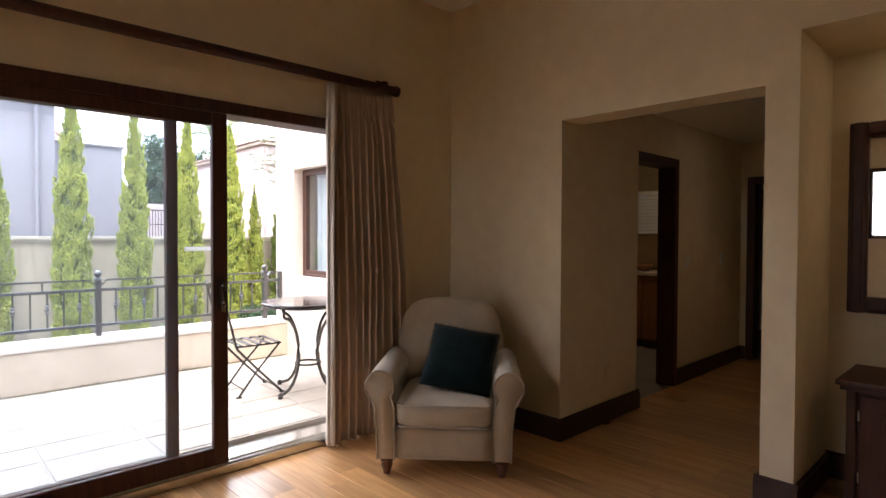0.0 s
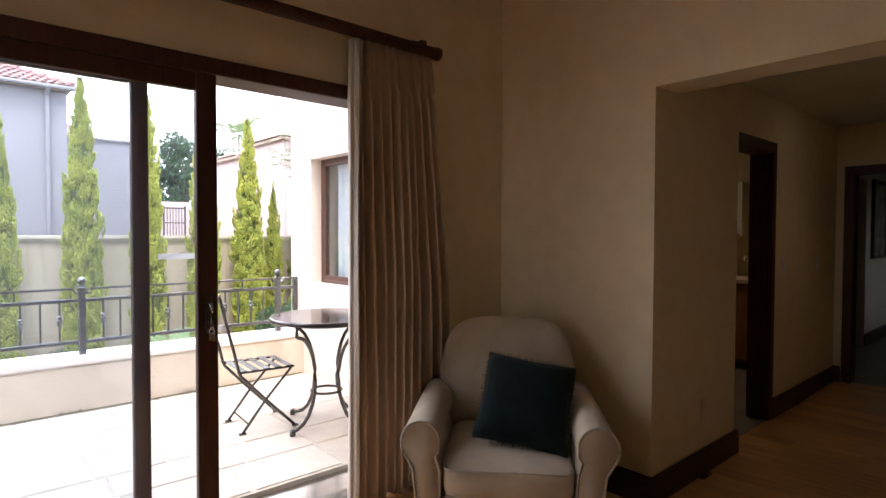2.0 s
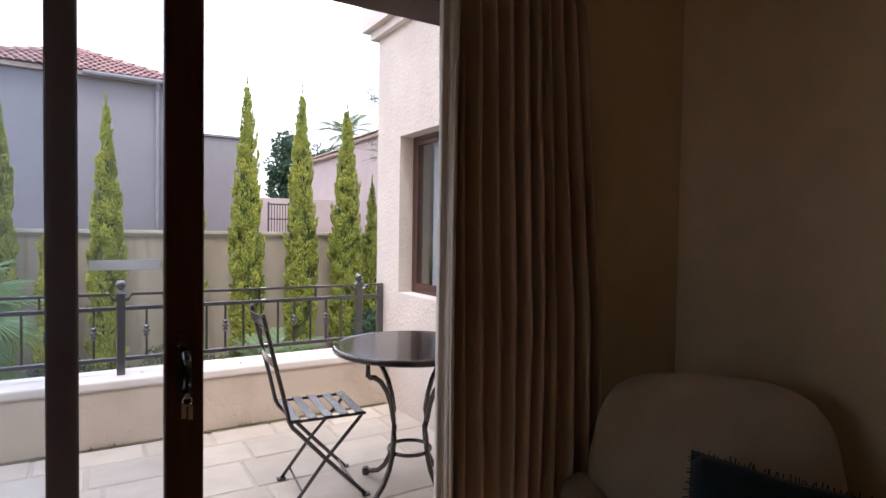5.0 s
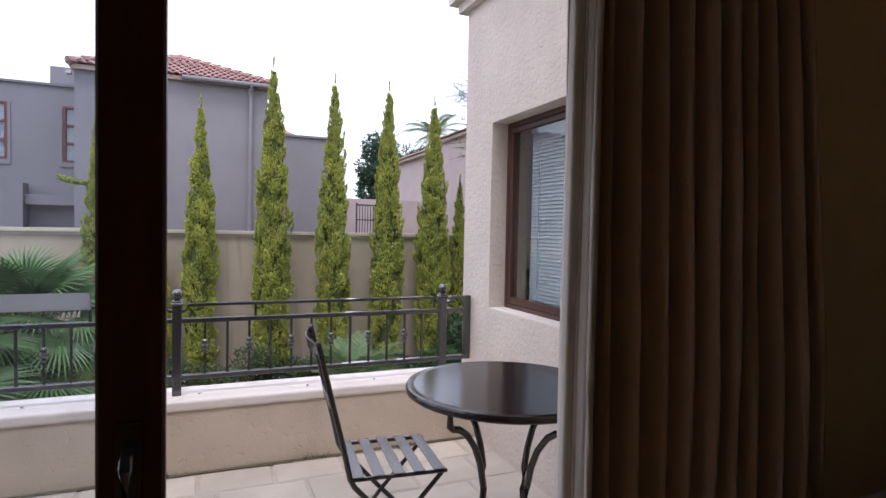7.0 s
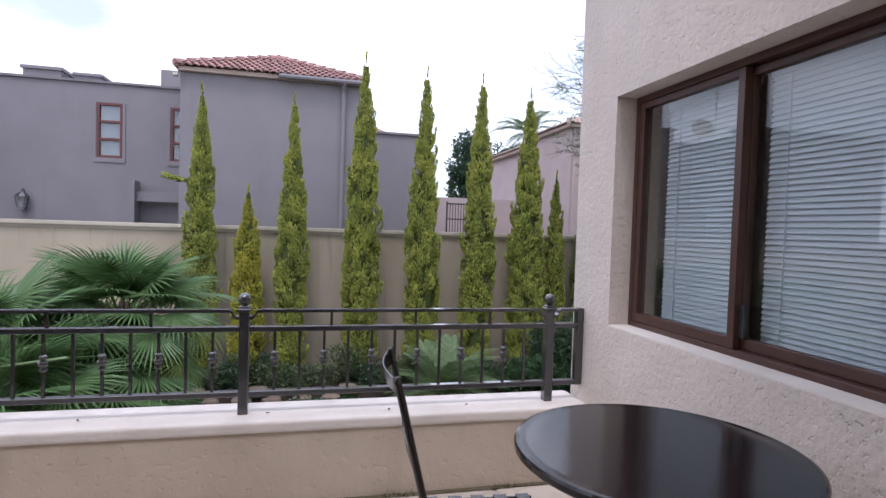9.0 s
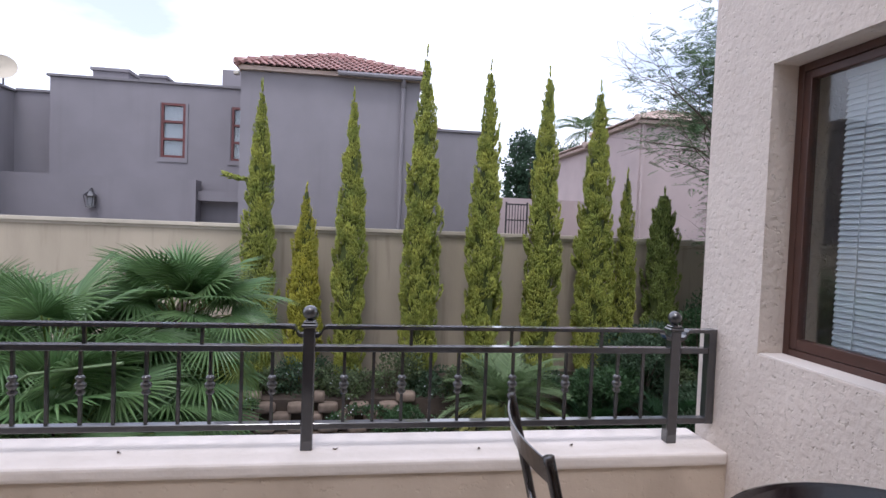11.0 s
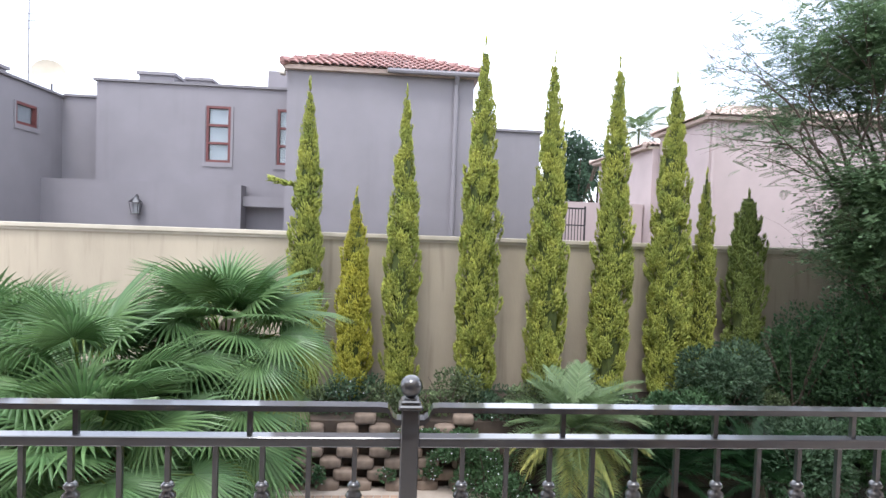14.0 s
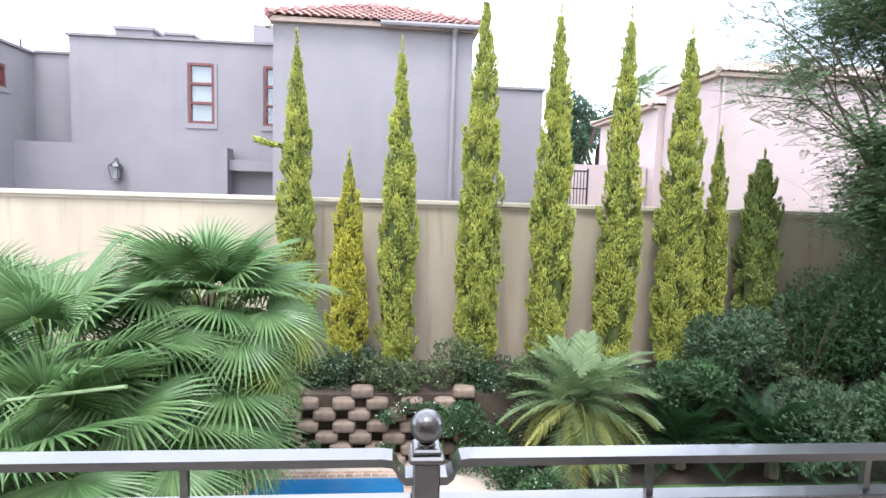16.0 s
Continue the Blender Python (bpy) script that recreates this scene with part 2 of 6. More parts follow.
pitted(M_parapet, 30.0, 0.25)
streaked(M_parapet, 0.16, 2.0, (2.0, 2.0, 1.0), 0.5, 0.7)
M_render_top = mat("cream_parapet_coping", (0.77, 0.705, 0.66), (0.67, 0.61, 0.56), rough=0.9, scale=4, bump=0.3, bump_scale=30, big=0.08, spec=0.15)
M_flag = mat("sandstone_flag", (0.60, 0.535, 0.46), (0.52, 0.46, 0.395), rough=0.86, scale=5, bump=0.35, bump_scale=22, random_object=0.10, big=0.1, spec=0.2)
M_grout = mat("sandy_grout", (0.52, 0.46, 0.39), (0.44, 0.39, 0.33), rough=0.95, scale=12, bump=0.3)
M_iron = mat("black_wrought_iron", (0.018, 0.018, 0.022), (0.012, 0.012, 0.015), rough=0.42, scale=30, bump=0.012, bump_scale=90, spec=0.6)
_b = M_iron.node_tree.nodes["Principled BSDF"]
_b.inputs["Coat Weight"].default_value, _b.inputs["Coat Roughness"].default_value, _b.inputs["Coat IOR"].default_value = 1.0, 0.06, 1.72
M_bronze = mat("dark_bistro_steel", (0.030, 0.022, 0.022), (0.020, 0.015, 0.016), rough=0.24, spec=0.9, scale=25, bump=0.05, bump_scale=80)
M_tabletop = mat("dark_enamelled_tabletop", (0.022, 0.016, 0.017), (0.017, 0.012, 0.013), rough=0.13, spec=0.5, scale=12, bump=0.015, bump_scale=60)
M_frame = mat("brown_aluminium_frame", (0.085, 0.038, 0.027), (0.066, 0.03, 0.022), rough=0.38, scale=14, bump=0.04, bump_scale=70)
M_glass = glass("clear_glass")
# bluish tint and pale veil imitate the haze seen through the door panes
M_door_glass = glass("veiled_door_glass", (0.94, 0.97, 1.0), veil=0.011)
M_chrome = mat("worn_chrome", (0.7, 0.69, 0.66), (0.6, 0.59, 0.56), rough=0.22, metal=1.0, scale=20)
# white slats tinted blue-grey for the sky reflected in the window glass
M_blind = mat("sky_tinted_white_slat", (0.56, 0.60, 0.67), (0.50, 0.54, 0.61), rough=0.5, scale=4)
M_bwall = mat("khaki_boundary_render", (0.48, 0.415, 0.315), (0.43, 0.37, 0.28), rough=0.92, scale=2.5, stretch=(1, 1, 0.3), bump=0.25, bump_scale=30, big=0.16, spec=0.15)
streaked(M_bwall, 0.2)
M_bcap = mat("pale_wall_coping", (0.56, 0.50, 0.40), (0.47, 0.42, 0.33), rough=0.9, scale=3, bump=0.2, big=0.1)
M_grey = mat("mauve_grey_render", (0.255, 0.240, 0.255), (0.235, 0.222, 0.235), rough=0.92, scale=1.6, bump=0.2, bump_scale=40, big=0.05, spec=0.15)
streaked(M_grey, 0.05, 1.1)
M_greycap = mat("dark_grey_coping", (0.20, 0.19, 0.20), (0.17, 0.16, 0.17), rough=0.85, scale=4)
M_pink = mat("pinkish_render", (0.52, 0.43, 0.415), (0.47, 0.39, 0.375), rough=0.92, scale=1.6, bump=0.2, bump_scale=40, big=0.06, spec=0.15)
M_redframe = mat("red_brown_window_wood", (0.15, 0.040, 0.036), (0.105, 0.029, 0.026), rough=0.5, scale=9)
M_tile = mat("terracotta_roof_tile", (0.36, 0.20, 0.18), (0.27, 0.145, 0.13), rough=0.8, scale=7, random_object=0.22, bump=0.2)
M_tile_stuff = mat("terracotta_roof_tile_joined", (0.55, 0.44, 0.38), (0.47, 0.36, 0.31), rough=0.8, scale=7, island=0.2, bump=0.2)
# lilac-grey of the reflecting panes, put into the curtain colour behind them
M_curtain_glass = mat("reflection_tinted_curtain", (0.33, 0.35, 0.40), (0.27, 0.29, 0.33), rough=0.9, scale=3, stretch=(12, 1, 1))
M_soil = mat("dark_soil", (0.075, 0.055, 0.040), (0.045, 0.034, 0.026), rough=0.95, scale=4, bump=0.5, bump_scale=20)
M_paving = mat("pale_pool_paving", (0.47, 0.40, 0.33), (0.40, 0.34, 0.28), rough=0.85, scale=5, bump=0.25, big=0.1)
M_brick = mat("pool_rim_brick", (0.40, 0.28, 0.20), (0.31, 0.21, 0.15), rough=0.85, scale=9, random_object=0.2, bump=0.3)
M_water = mat("blue_pool_water", (0.018, 0.115, 0.26), (0.013, 0.095, 0.22), rough=0.06, scale=2, bump=0.25, bump_scale=5)
M_grass = mat("shaded_lawn", (0.075, 0.16, 0.045), (0.05, 0.11, 0.03), rough=0.9, scale=10, bump=0.5, bump_scale=60)
M_block = mat("retaining_block", (0.22, 0.165, 0.125), (0.15, 0.114, 0.086), rough=0.9, scale=8, random_object=0.18, bump=0.4, bump_scale=30)

# ---- house: walls, floors, ceiling ----
WY, WX = 2.95, 3.03          # inner faces of the door wall and of the wall with the passage
TOP = 3.02                   # ceiling
BACK, WEST = -3.6, -3.6
DOOR_L, DOOR_R, DOOR_H = -1.75, 2.30, 2.055

structure("wall_north", boxes(
    (WEST - 0.25, DOOR_L, WY, WY + 0.27, -2.5, 3.3), (DOOR_R, WX + 0.12, WY, WY + 0.27, -2.5, 3.3),
    (DOOR_L, DOOR_R, WY, WY + 0.27, DOOR_H, 3.3), (DOOR_L, DOOR_R, WY, WY + 0.27, -2.5, -0.035)),
    M_wall, "warm beige plastered wall with a wide glazed door opening", "wall")
HALL_Y, HALL_X, HALL_TOP = 2.03, 6.55, 2.33
PASS_X = 4.055
PASS_R, PASS_L, PASS_H = 0.77, 1.945, 2.06
NICHE_L, NICHE_R, NICHE_H, NICHE_X = 0.622, -1.3, 2.295, 3.66
structure("wall_east", boxes(
    (WX, WX + 0.22, PASS_R, PASS_L, PASS_H, 3.3),
    (WX, PASS_X, PASS_L, WY, 0, 3.3),
    (WX, NICHE_X, NICHE_L, PASS_R, 0, 3.3),
    (WX, NICHE_X, NICHE_R, NICHE_L, NICHE_H, 3.3),
    (NICHE_X, NICHE_X + 0.15, BACK, PASS_R, 0, 3.3),
    (WX, NICHE_X, BACK, NICHE_R, 0, 3.3)), M_wall, "warm beige plastered wall with a passage and a niche", "wall")
structure("wall_west", boxes(
    (WEST - 0.25, WEST, BACK, 0.9, 0, 3.3), (WEST - 0.25, WEST, 2.3, WY, 0, 3.3),
    (WEST - 0.25, WEST, 0.9, 2.3, 0, 1.3), (WEST - 0.25, WEST, 0.9, 2.3, 2.4, 3.3)), M_wall, "warm beige plastered wall with a window", "wall")
structure("wall_south", boxes((WEST - 0.25, NICHE_X + 0.15, BACK - 0.25, BACK, 0, 3.3)), M_wall, "plain warm beige plastered wall", "wall")
structure("ceiling", boxes((WEST, NICHE_X, BACK, WY, TOP, TOP + 0.25)), M_ceiling, "plain off-white ceiling", "ceiling")
# hall beyond the passage
structure("wall_hall_north", boxes(
    (PASS_X, 4.938, HALL_Y, HALL_Y + 0.12, 1.998, 3.3), (4.938, HALL_X + 0.15, HALL_Y, HALL_Y + 0.12, 0, 3.3)),
    M_wall, "beige hall wall with a dark-framed doorway", "wall")
structure("wall_hall_south", boxes((NICHE_X + 0.15, HALL_X + 0.15, 0.55, PASS_R - 0.02, 0, 3.3)), M_wall, "plain beige hall wall", "wall")
structure("wall_hall_end", boxes(
    (HALL_X, HALL_X + 0.15, 1.90, HALL_Y, 0, 3.3), (HALL_X, HALL_X + 0.15, 1.02, 1.90, 1.89, 3.3),
    (HALL_X, HALL_X + 0.15, PASS_R - 0.02, 1.02, 0, 3.3)), M_wall, "beige hall end wall with a dark-framed doorway", "wall")
structure("ceiling_hall", boxes((WX + 0.22, HALL_X + 0.15, PASS_R - 0.02, HALL_Y + 0.12, HALL_TOP, HALL_TOP + 0.2)), M_ceiling, "plain hall ceiling", "ceiling")
# room past the hall's end
structure("wall_far_room", boxes(
    (HALL_X + 0.15, 7.75, 2.25, 2.70, 0, 2.8), (7.75, 8.80, 2.25, 2.70, 2.0, 2.8), (8.80, 10.45, 2.25, 2.70, 0, 2.8),
    (10.30, 12.2, 3.02, 3.17, 0, 2.8), (10.30, 10.45, 2.70, 3.02, 0, 2.8), (12.2, 12.35, -1.0, 3.17, 0, 2.8),
    (HALL_X + 0.15, HALL_X + 0.2, 2.15, 2.25, 0, 2.8), (HALL_X + 0.15, HALL_X + 0.2, -1.0, 0.8, 0, 2.8)), M_hall, "pale walls of the far passage", "wall")
bm = bmesh.new()
holed(bm, HALL_X + 0.15, 12.2, 0, 2.8, -1.15, -1.0, [(9.2, 9.7, 1.2, 1.8)])
structure("wall_far_room_south", bm, M_hall, "pale far passage wall with a window opening", "wall")
structure("ceiling_far_room", boxes((HALL_X + 0.15, 12.2, -1.0, 3.02, 2.62, 2.8)), M_ceiling, "plain pale ceiling of the far passage", "ceiling")
M_stone_floor = mat("grey_stone_floor", (0.22, 0.2, 0.18), (0.17, 0.155, 0.14), rough=0.4, scale=4, bump=0.08, big=0.1)
structure("floor_far_room", boxes((HALL_X + 0.1, 12.2, -1.0, 3.02, -0.1, 0.0)), M_stone_floor, "grey stone floor of the far passage", "floor")
# scullery behind the hall door
structure("wall_scullery", boxes(
    (PASS_X, 7.0, 4.55, 4.7, 0, 2.8), (6.9, 7.05, HALL_Y + 0.12, 4.55, 0, 2.8), (PASS_X - 0.12, PASS_X, WY + 0.27, 4.7, 0, 2.8)),
    M_wall, "warm beige scullery walls", "wall")
structure("ceiling_scullery", boxes((PASS_X, 7.0, HALL_Y + 0.12, 4.7, 2.62, 2.8)), M_ceiling, "plain scullery ceiling", "ceiling")
structure("floor_scullery", boxes((PASS_X, 6.9, HALL_Y + 0.0, 4.55, -0.1, 0.004)), M_stone_floor, "grey stone scullery floor", "floor")

floor = structure("floor", boxes((WEST, HALL_X + 0.1, BACK, WY - 0.02, -0.1, -0.024)), M_screed, "oiled oak plank floor", "floor")

# skirting boards
sk = bmesh.new()
SH, ST = 0.145, 0.022
def skirt(x0, x1, y0, y1):
    box(sk, x0, x1, y0, y1, 0.001, SH - 0.02)
    ix = ST * 0.4 if x1 - x0 < 0.05 else 0
    iy = ST * 0.4 if y1 - y0 < 0.05 else 0
    box(sk, x0 + ix, x1 - ix, y0 + iy, y1 - iy, SH - 0.02, SH)
skirt(WX - ST, WX, PASS_L - ST, WY)
skirt(WX, PASS_X + ST, PASS_L - ST, PASS_L)
skirt(PASS_X, PASS_X + ST, PASS_L, HALL_Y)
skirt(WX - ST, WX, NICHE_L - ST, PASS_R + ST)
skirt(WX, NICHE_X, PASS_R, PASS_R + ST)
skirt(WX, NICHE_X - ST, NICHE_L - ST, NICHE_L)
skirt(NICHE_X - ST, NICHE_X, NICHE_R, NICHE_L)
skirt(DOOR_R + 0.05, WX - ST, WY - ST, WY)
skirt(4.94, HALL_X - ST, HALL_Y - ST, HALL_Y)
skirt(HALL_X - ST, HALL_X, 1.97, HALL_Y)
skirt(HALL_X + 0.2, 7.75, 2.228, 2.25)
skirt(8.80, 10.45, 2.228, 2.25)
skirt(12.178, 12.2, -1.0, 2.228)
structure("baseboard", sk, M_skirt, "dark stained timber skirting boards", "skirting")

# ---- balcony, outer walls ----
BX, BYF, BTOP = 2.885, 5.215, 0.46      # face of the side wall, face and top of the parapet
PATIO = 0.075
CORNER_Y = 5.45
WIN = (3.30, 5.085, 0.895, 1.995)        # window in the side wall: y0 y1 z0 z1
bm = bmesh.new()
holed(bm, WY + 0.27, CORNER_Y, -2.5, 3.3, BX, BX + 0.25, [WIN], axis="y")
structure("wall_balcony", bm, M_render, "cream textured outer wall with pitted render", "wall")
structure("wall_garden_side", boxes((BX + 0.25, 9.0, CORNER_Y - 0.25, CORNER_Y, -2.5, 3.3)), M_render, "cream textured outer wall facing the garden", "wall")
structure("trim_cornice", boxes(
    (BX - 0.05, 9.0, CORNER_Y, CORNER_Y + 0.05, 2.76, 2.82), (BX - 0.05, BX, WY + 0.27, CORNER_Y, 2.76, 2.82),
    (BX - 0.10, 9.0, CORNER_Y, CORNER_Y + 0.10, 2.82, 3.3), (BX - 0.10, BX, WY + 0.27, CORNER_Y, 2.82, 3.3)),
    M_render_top, "pale moulded plaster cornice under the roof", "cornice")
bm = boxes((-2.6, BX, WY + 0.27, BYF + 0.05, -0.35, PATIO - 0.006))
patio = structure("floor_balcony", bm, M_grout, "balcony floor of sandstone flags in sandy grout", "floor")
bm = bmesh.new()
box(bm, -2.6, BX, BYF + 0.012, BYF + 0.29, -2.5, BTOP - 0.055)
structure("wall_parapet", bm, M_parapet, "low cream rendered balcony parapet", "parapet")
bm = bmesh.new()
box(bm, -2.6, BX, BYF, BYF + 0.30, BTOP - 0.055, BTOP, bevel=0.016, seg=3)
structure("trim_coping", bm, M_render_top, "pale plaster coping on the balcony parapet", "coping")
structure("wall_balcony_end", boxes((-2.85, -2.6, WY + 0.27, BYF + 0.3, -2.5, 3.3)), M_render, "cream rendered balcony end wall", "wall")
structure("roof_house", boxes((-4.0, 9.2, -4.0, WY + 0.4, 3.3, 3.45), (BX - 0.1, 9.2, WY + 0.4, CORNER_Y + 0.1, 3.3, 3.45)), M_greycap, "plain flat house roof", "roof")
# the room behind the balcony window
structure("wall_side_room", boxes((6.0, 6.1, WY + 0.27, 5.3, 0, 3.0), (BX + 0.25, 6.0, 3.22, 3.28, 0, 3.0)), M_hall, "plain pale side room wall", "wall")
structure("ceiling_side_room", boxes((BX + 0.25, 6.0, 3.28, 5.31, 2.7, 2.8)), M_ceiling, "plain side room ceiling", "ceiling")
structure("floor_side_room", boxes((BX + 0.25, 6.0, 3.28, 5.31, -0.1, 0.0)), M_stone_floor, "plain side room floor", "floor")

# ---- ground, garden, boundary ----
bm = bmesh.new()
prof = [(-300, -2.5), (12.34, -2.5), (12.36, -1.5), (13.62, -1.36), (13.75, -1.36), (13.78, 0.0), (60, 0.2), (900, 0.4)]
L = [bm.verts.new((-600, y, z)) for y, z in prof]
R = [bm.verts.new((600, y, z)) for y, z in prof]
for i in range(len(prof) - 1):
    bm.faces.new((L[i], R[i], R[i + 1], L[i + 1]))
structure("ground", bm, M_soil, "dark garden soil stepping up to a planted terrace", "ground")
BW = 13.6
structure("wall_boundary", boxes((-14, 14, BW, BW + 0.2, -1.4, 1.17)), M_bwall, "khaki rendered garden boundary wall", "boundary wall")
bm = bmesh.new()
box(bm, -14, 14, BW - 0.03, BW + 0.23, 1.17, 1.215)
box(bm, -14, 14, BW - 0.07, BW + 0.27, 1.215, 1.285, bevel=0.01)
structure("trim_boundary_coping", bm, M_bcap, "pale moulded coping on the boundary wall", "coping")

# ---- grey neighbouring house ----
NF, NL = 15.0, 16.3
grey = thing("neighbour_house", "mauve-grey rendered house with a terracotta hipped roof", "house", pose(0, NF, 0))
def at_grey(bm):
    bmesh.ops.translate(bm, vec=(0, -NF, 0), verts=bm.verts)
    return bm
part("front_block", at_grey(boxes((-1.05, 2.53, NF, NF + 4, 0, 4.40))), M_grey, grey)
part("annex", at_grey(boxes((2.53, 3.97, NF + 0.35, NF + 4, 0, 3.43))), M_grey, grey)
bm = bmesh.new()
holed(bm, -5.18, -1.05, 0, 4.24, NL, NL + 0.2, [(-2.96, -2.46, 2.66, 3.84), (-1.49, -1.10, 2.66, 3.84)])
part("left_wing", at_grey(bm), M_grey, grey)
part("wing_core", at_grey(boxes((-5.18, -1.05, NL + 0.2, NL + 4, 0, 4.23))), M_grey, grey)
part("link_wall", at_grey(boxes((-6.05, -5.18, NL + 0.35, NL + 4, 0, 3.95))), M_grey, grey)
bm = bmesh.new()
holed(bm, 13.95, NL + 4, 0, 3.92, -6.05, -6.25, [(15.18, 15.80, 3.12, 3.54)], axis="y")
part("far_wing", at_grey(bm), M_grey, grey)
part("far_core", at_grey(boxes((-9.5, -6.25, 13.95, NL + 4, 0, 3.91))), M_grey, grey)
part("court_wall", at_grey(boxes((-6.05, -2.20, NL - 0.35, NL - 0.15, 0, 2.17), (-2.20, -2.09, NL - 0.45, NL - 0.05, 0, 2.17),
                                 (-2.09, -1.05, NL - 0.3, NL - 0.1, 1.74, 1.95))), M_grey, grey)
for row in ((-5.23, -1.05, NL - 0.05, NL + 4, 4.24, 4.29), (2.53, 4.01, NF + 0.30, NF + 4, 3.43, 3.48),
            (-6.0, -5.23, NL + 0.30, NL + 4, 3.95, 4.0), (-9.5, -6.0, 13.9, NL + 4, 3.92, 3.97)):
    part("coping", at_grey(boxes(row)), M_greycap, grey, "darker grey coping")
part("roof_vent", at_grey(boxes((-4.78, -4.02, NL + 1.0, NL + 1.7, 4.28, 4.66), (-4.82, -3.98, NL + 0.95, NL + 1.75, 4.66, 4.73))), M_grey, grey)
part("roof_vent", at_grey(boxes((-3.74, -3.20, NL + 1.0, NL + 1.6, 4.28, 4.59), (-3.78, -3.16, NL + 0.95, NL + 1.65, 4.59, 4.65))), M_grey, grey)
part("roof_vent", at_grey(boxes((-1.85, -1.06, NL + 0.6, NL + 1.3, 4.28, 4.80))), M_grey, grey)
part("roof_vent", at_grey(boxes((-7.4, -6.7, NL - 1.0, NL - 0.4, 3.95, 4.26), (-7.45, -6.65, NL - 1.05, NL - 0.35, 4.26, 4.32))), M_grey, grey)

def neighbour_window(m, w, h, panes=3):
    """Tall casement with a red-brown frame, drawn curtain tinted as a pane reflection behind, plaster surround below.
    """
    win = new("window")
    win.parent = grey
    win.matrix_local = m
    fb = bmesh.new()
    f = 0.05
    box(fb, 0, f, 0, 0.08, 0, h); box(fb, w - f, w, 0, 0.08, 0, h)
    for i in range(panes + 1):
        z = i * (h - f) / panes
        box(fb, f, w - f, 0, 0.08, z, z + f)
    part("window_frame", fb, M_redframe, win, "red-brown window frame")
    for i in range(panes):
        z = i * (h - f) / panes + f
        part("pane", boxes((f, w - f, 0.045, 0.05, z, z + (h - f) / panes - f)), M_glass, win)
    part("curtain", boxes((f, w - f, 0.075, 0.085, f, h - f)), M_curtain_glass, win, "drawn curtain tinted as the panes' lilac-grey reflection")
    part("surround", boxes((-0.06, w + 0.06, -0.025, -0.001, -0.10, -0.012), (-0.06, -0.012, -0.025, -0.001, -0.012, h), (w + 0.012, w + 0.06, -0.025, -0.001, -0.012, h)), M_grey, win)
    return win
neighbour_window(pose(-2.96, NL - NF, 2.66), 0.50, 1.18)
neighbour_window(pose(-1.49, NL - NF, 2.66), 0.39, 1.18)
neighbour_window(pose(-6.05, 15.18 - NF, 3.12, 0, 0, 90), 0.62, 0.42, 1)

# ---- sliding door ----
M_sticker = mat("frosted_sticker", (0.75, 0.80, 0.77), rough=0.6)
_n, _l = M_sticker.node_tree.nodes, M_sticker.node_tree.links
_t, _m = _n.new("ShaderNodeBsdfTranslucent"), _n.new("ShaderNodeMixShader")
_m.inputs["Fac"].default_value = 0.75
_l.new(_n["Principled BSDF"].outputs["BSDF"], _m.inputs[1])
_l.new(_t.outputs["BSDF"], _m.inputs[2])
_l.new(_m.outputs["Shader"], _n["Material Output"].inputs["Surface"])
door = thing("door_1", "dark brown framed sliding glass door standing open", "sliding door", pose(0, WY, 0), kind="structure")
def dpart(name, rows, material, parent, label="", bevel=0.004):
    bm = bmesh.new()
    for x0, x1, y0, y1, z0, z1 in rows:
        box(bm, x0, x1, y0, y1, z0, z1, bevel=bevel, seg=1)
    return part(name, bm, material, parent, label)
dpart("door_frame", [(DOOR_L, DOOR_R, -0.024, 0.15, 1.985, 2.053), (DOOR_L, DOOR_L + 0.05, 0.005, 0.17, 0.045, 1.985),
                     (DOOR_R - 0.05, DOOR_R, 0.005, 0.17, 0.045, 1.985)], M_dark, door)
part("track", boxes((DOOR_L, DOOR_R, -0.026, 0.27, -0.03, 0.045), (DOOR_L, DOOR_R, -0.004, 0.002, 0.045, 0.055),
                    (DOOR_L, DOOR_R, 0.045, 0.051, 0.045, 0.055)), M_chrome, door, "worn aluminium door track")
def leaf(x0, x1, y0, stile):
    lf = new("door_leaf")
    lf.parent = door
    d = 0.036
    dpart("stile", [(x0, x0 + stile, y0, y0 + d, 0.057, 1.984)], M_dark, lf)
    dpart("stile", [(x1 - stile, x1, y0, y0 + d, 0.057, 1.984)], M_dark, lf)
    dpart("top_rail", [(x0 + stile, x1 - stile, y0 + 0.002, y0 + d - 0.002, 1.912, 1.984)], M_dark, lf)
    dpart("bottom_rail", [(x0 + stile, x1 - stile, y0 + 0.002, y0 + d - 0.002, 0.057, 0.155)], M_dark, lf)
    g = part("pane", boxes((x0 + stile, x1 - stile, y0 + 0.018, y0 + 0.024, 0.155, 1.912)), M_door_glass, lf)
    g.visible_shadow = False
    return lf
leaf(-0.38, 1.035, 0.030, 0.060)
leaf(-1.70, -0.325, 0.076, 0.066)
sash = leaf(-0.142, 1.281, -0.018, 0.082)
part("sticker", boxes((1.055, 1.192, -0.0045, -0.0005, 1.236, 1.258)), M_sticker, sash, "pale translucent safety sticker")
bm = bmesh.new()
box(bm, 1.222, 1.255, -0.029, -0.0185, 0.93, 1.09, bevel=0.004)
tube(bm, [(1.239, -0.026, 1.05), (1.239, -0.056, 1.05), (1.239, -0.066, 1.04), (1.239, -0.066, 0.975)], 0.008)
part("lever_handle", bm, M_bronze, sash, "dark metal door handle")
bm = bmesh.new()
tube(bm, [(1.241, -0.026, 0.955), (1.241, -0.056, 0.955)], 0.007)
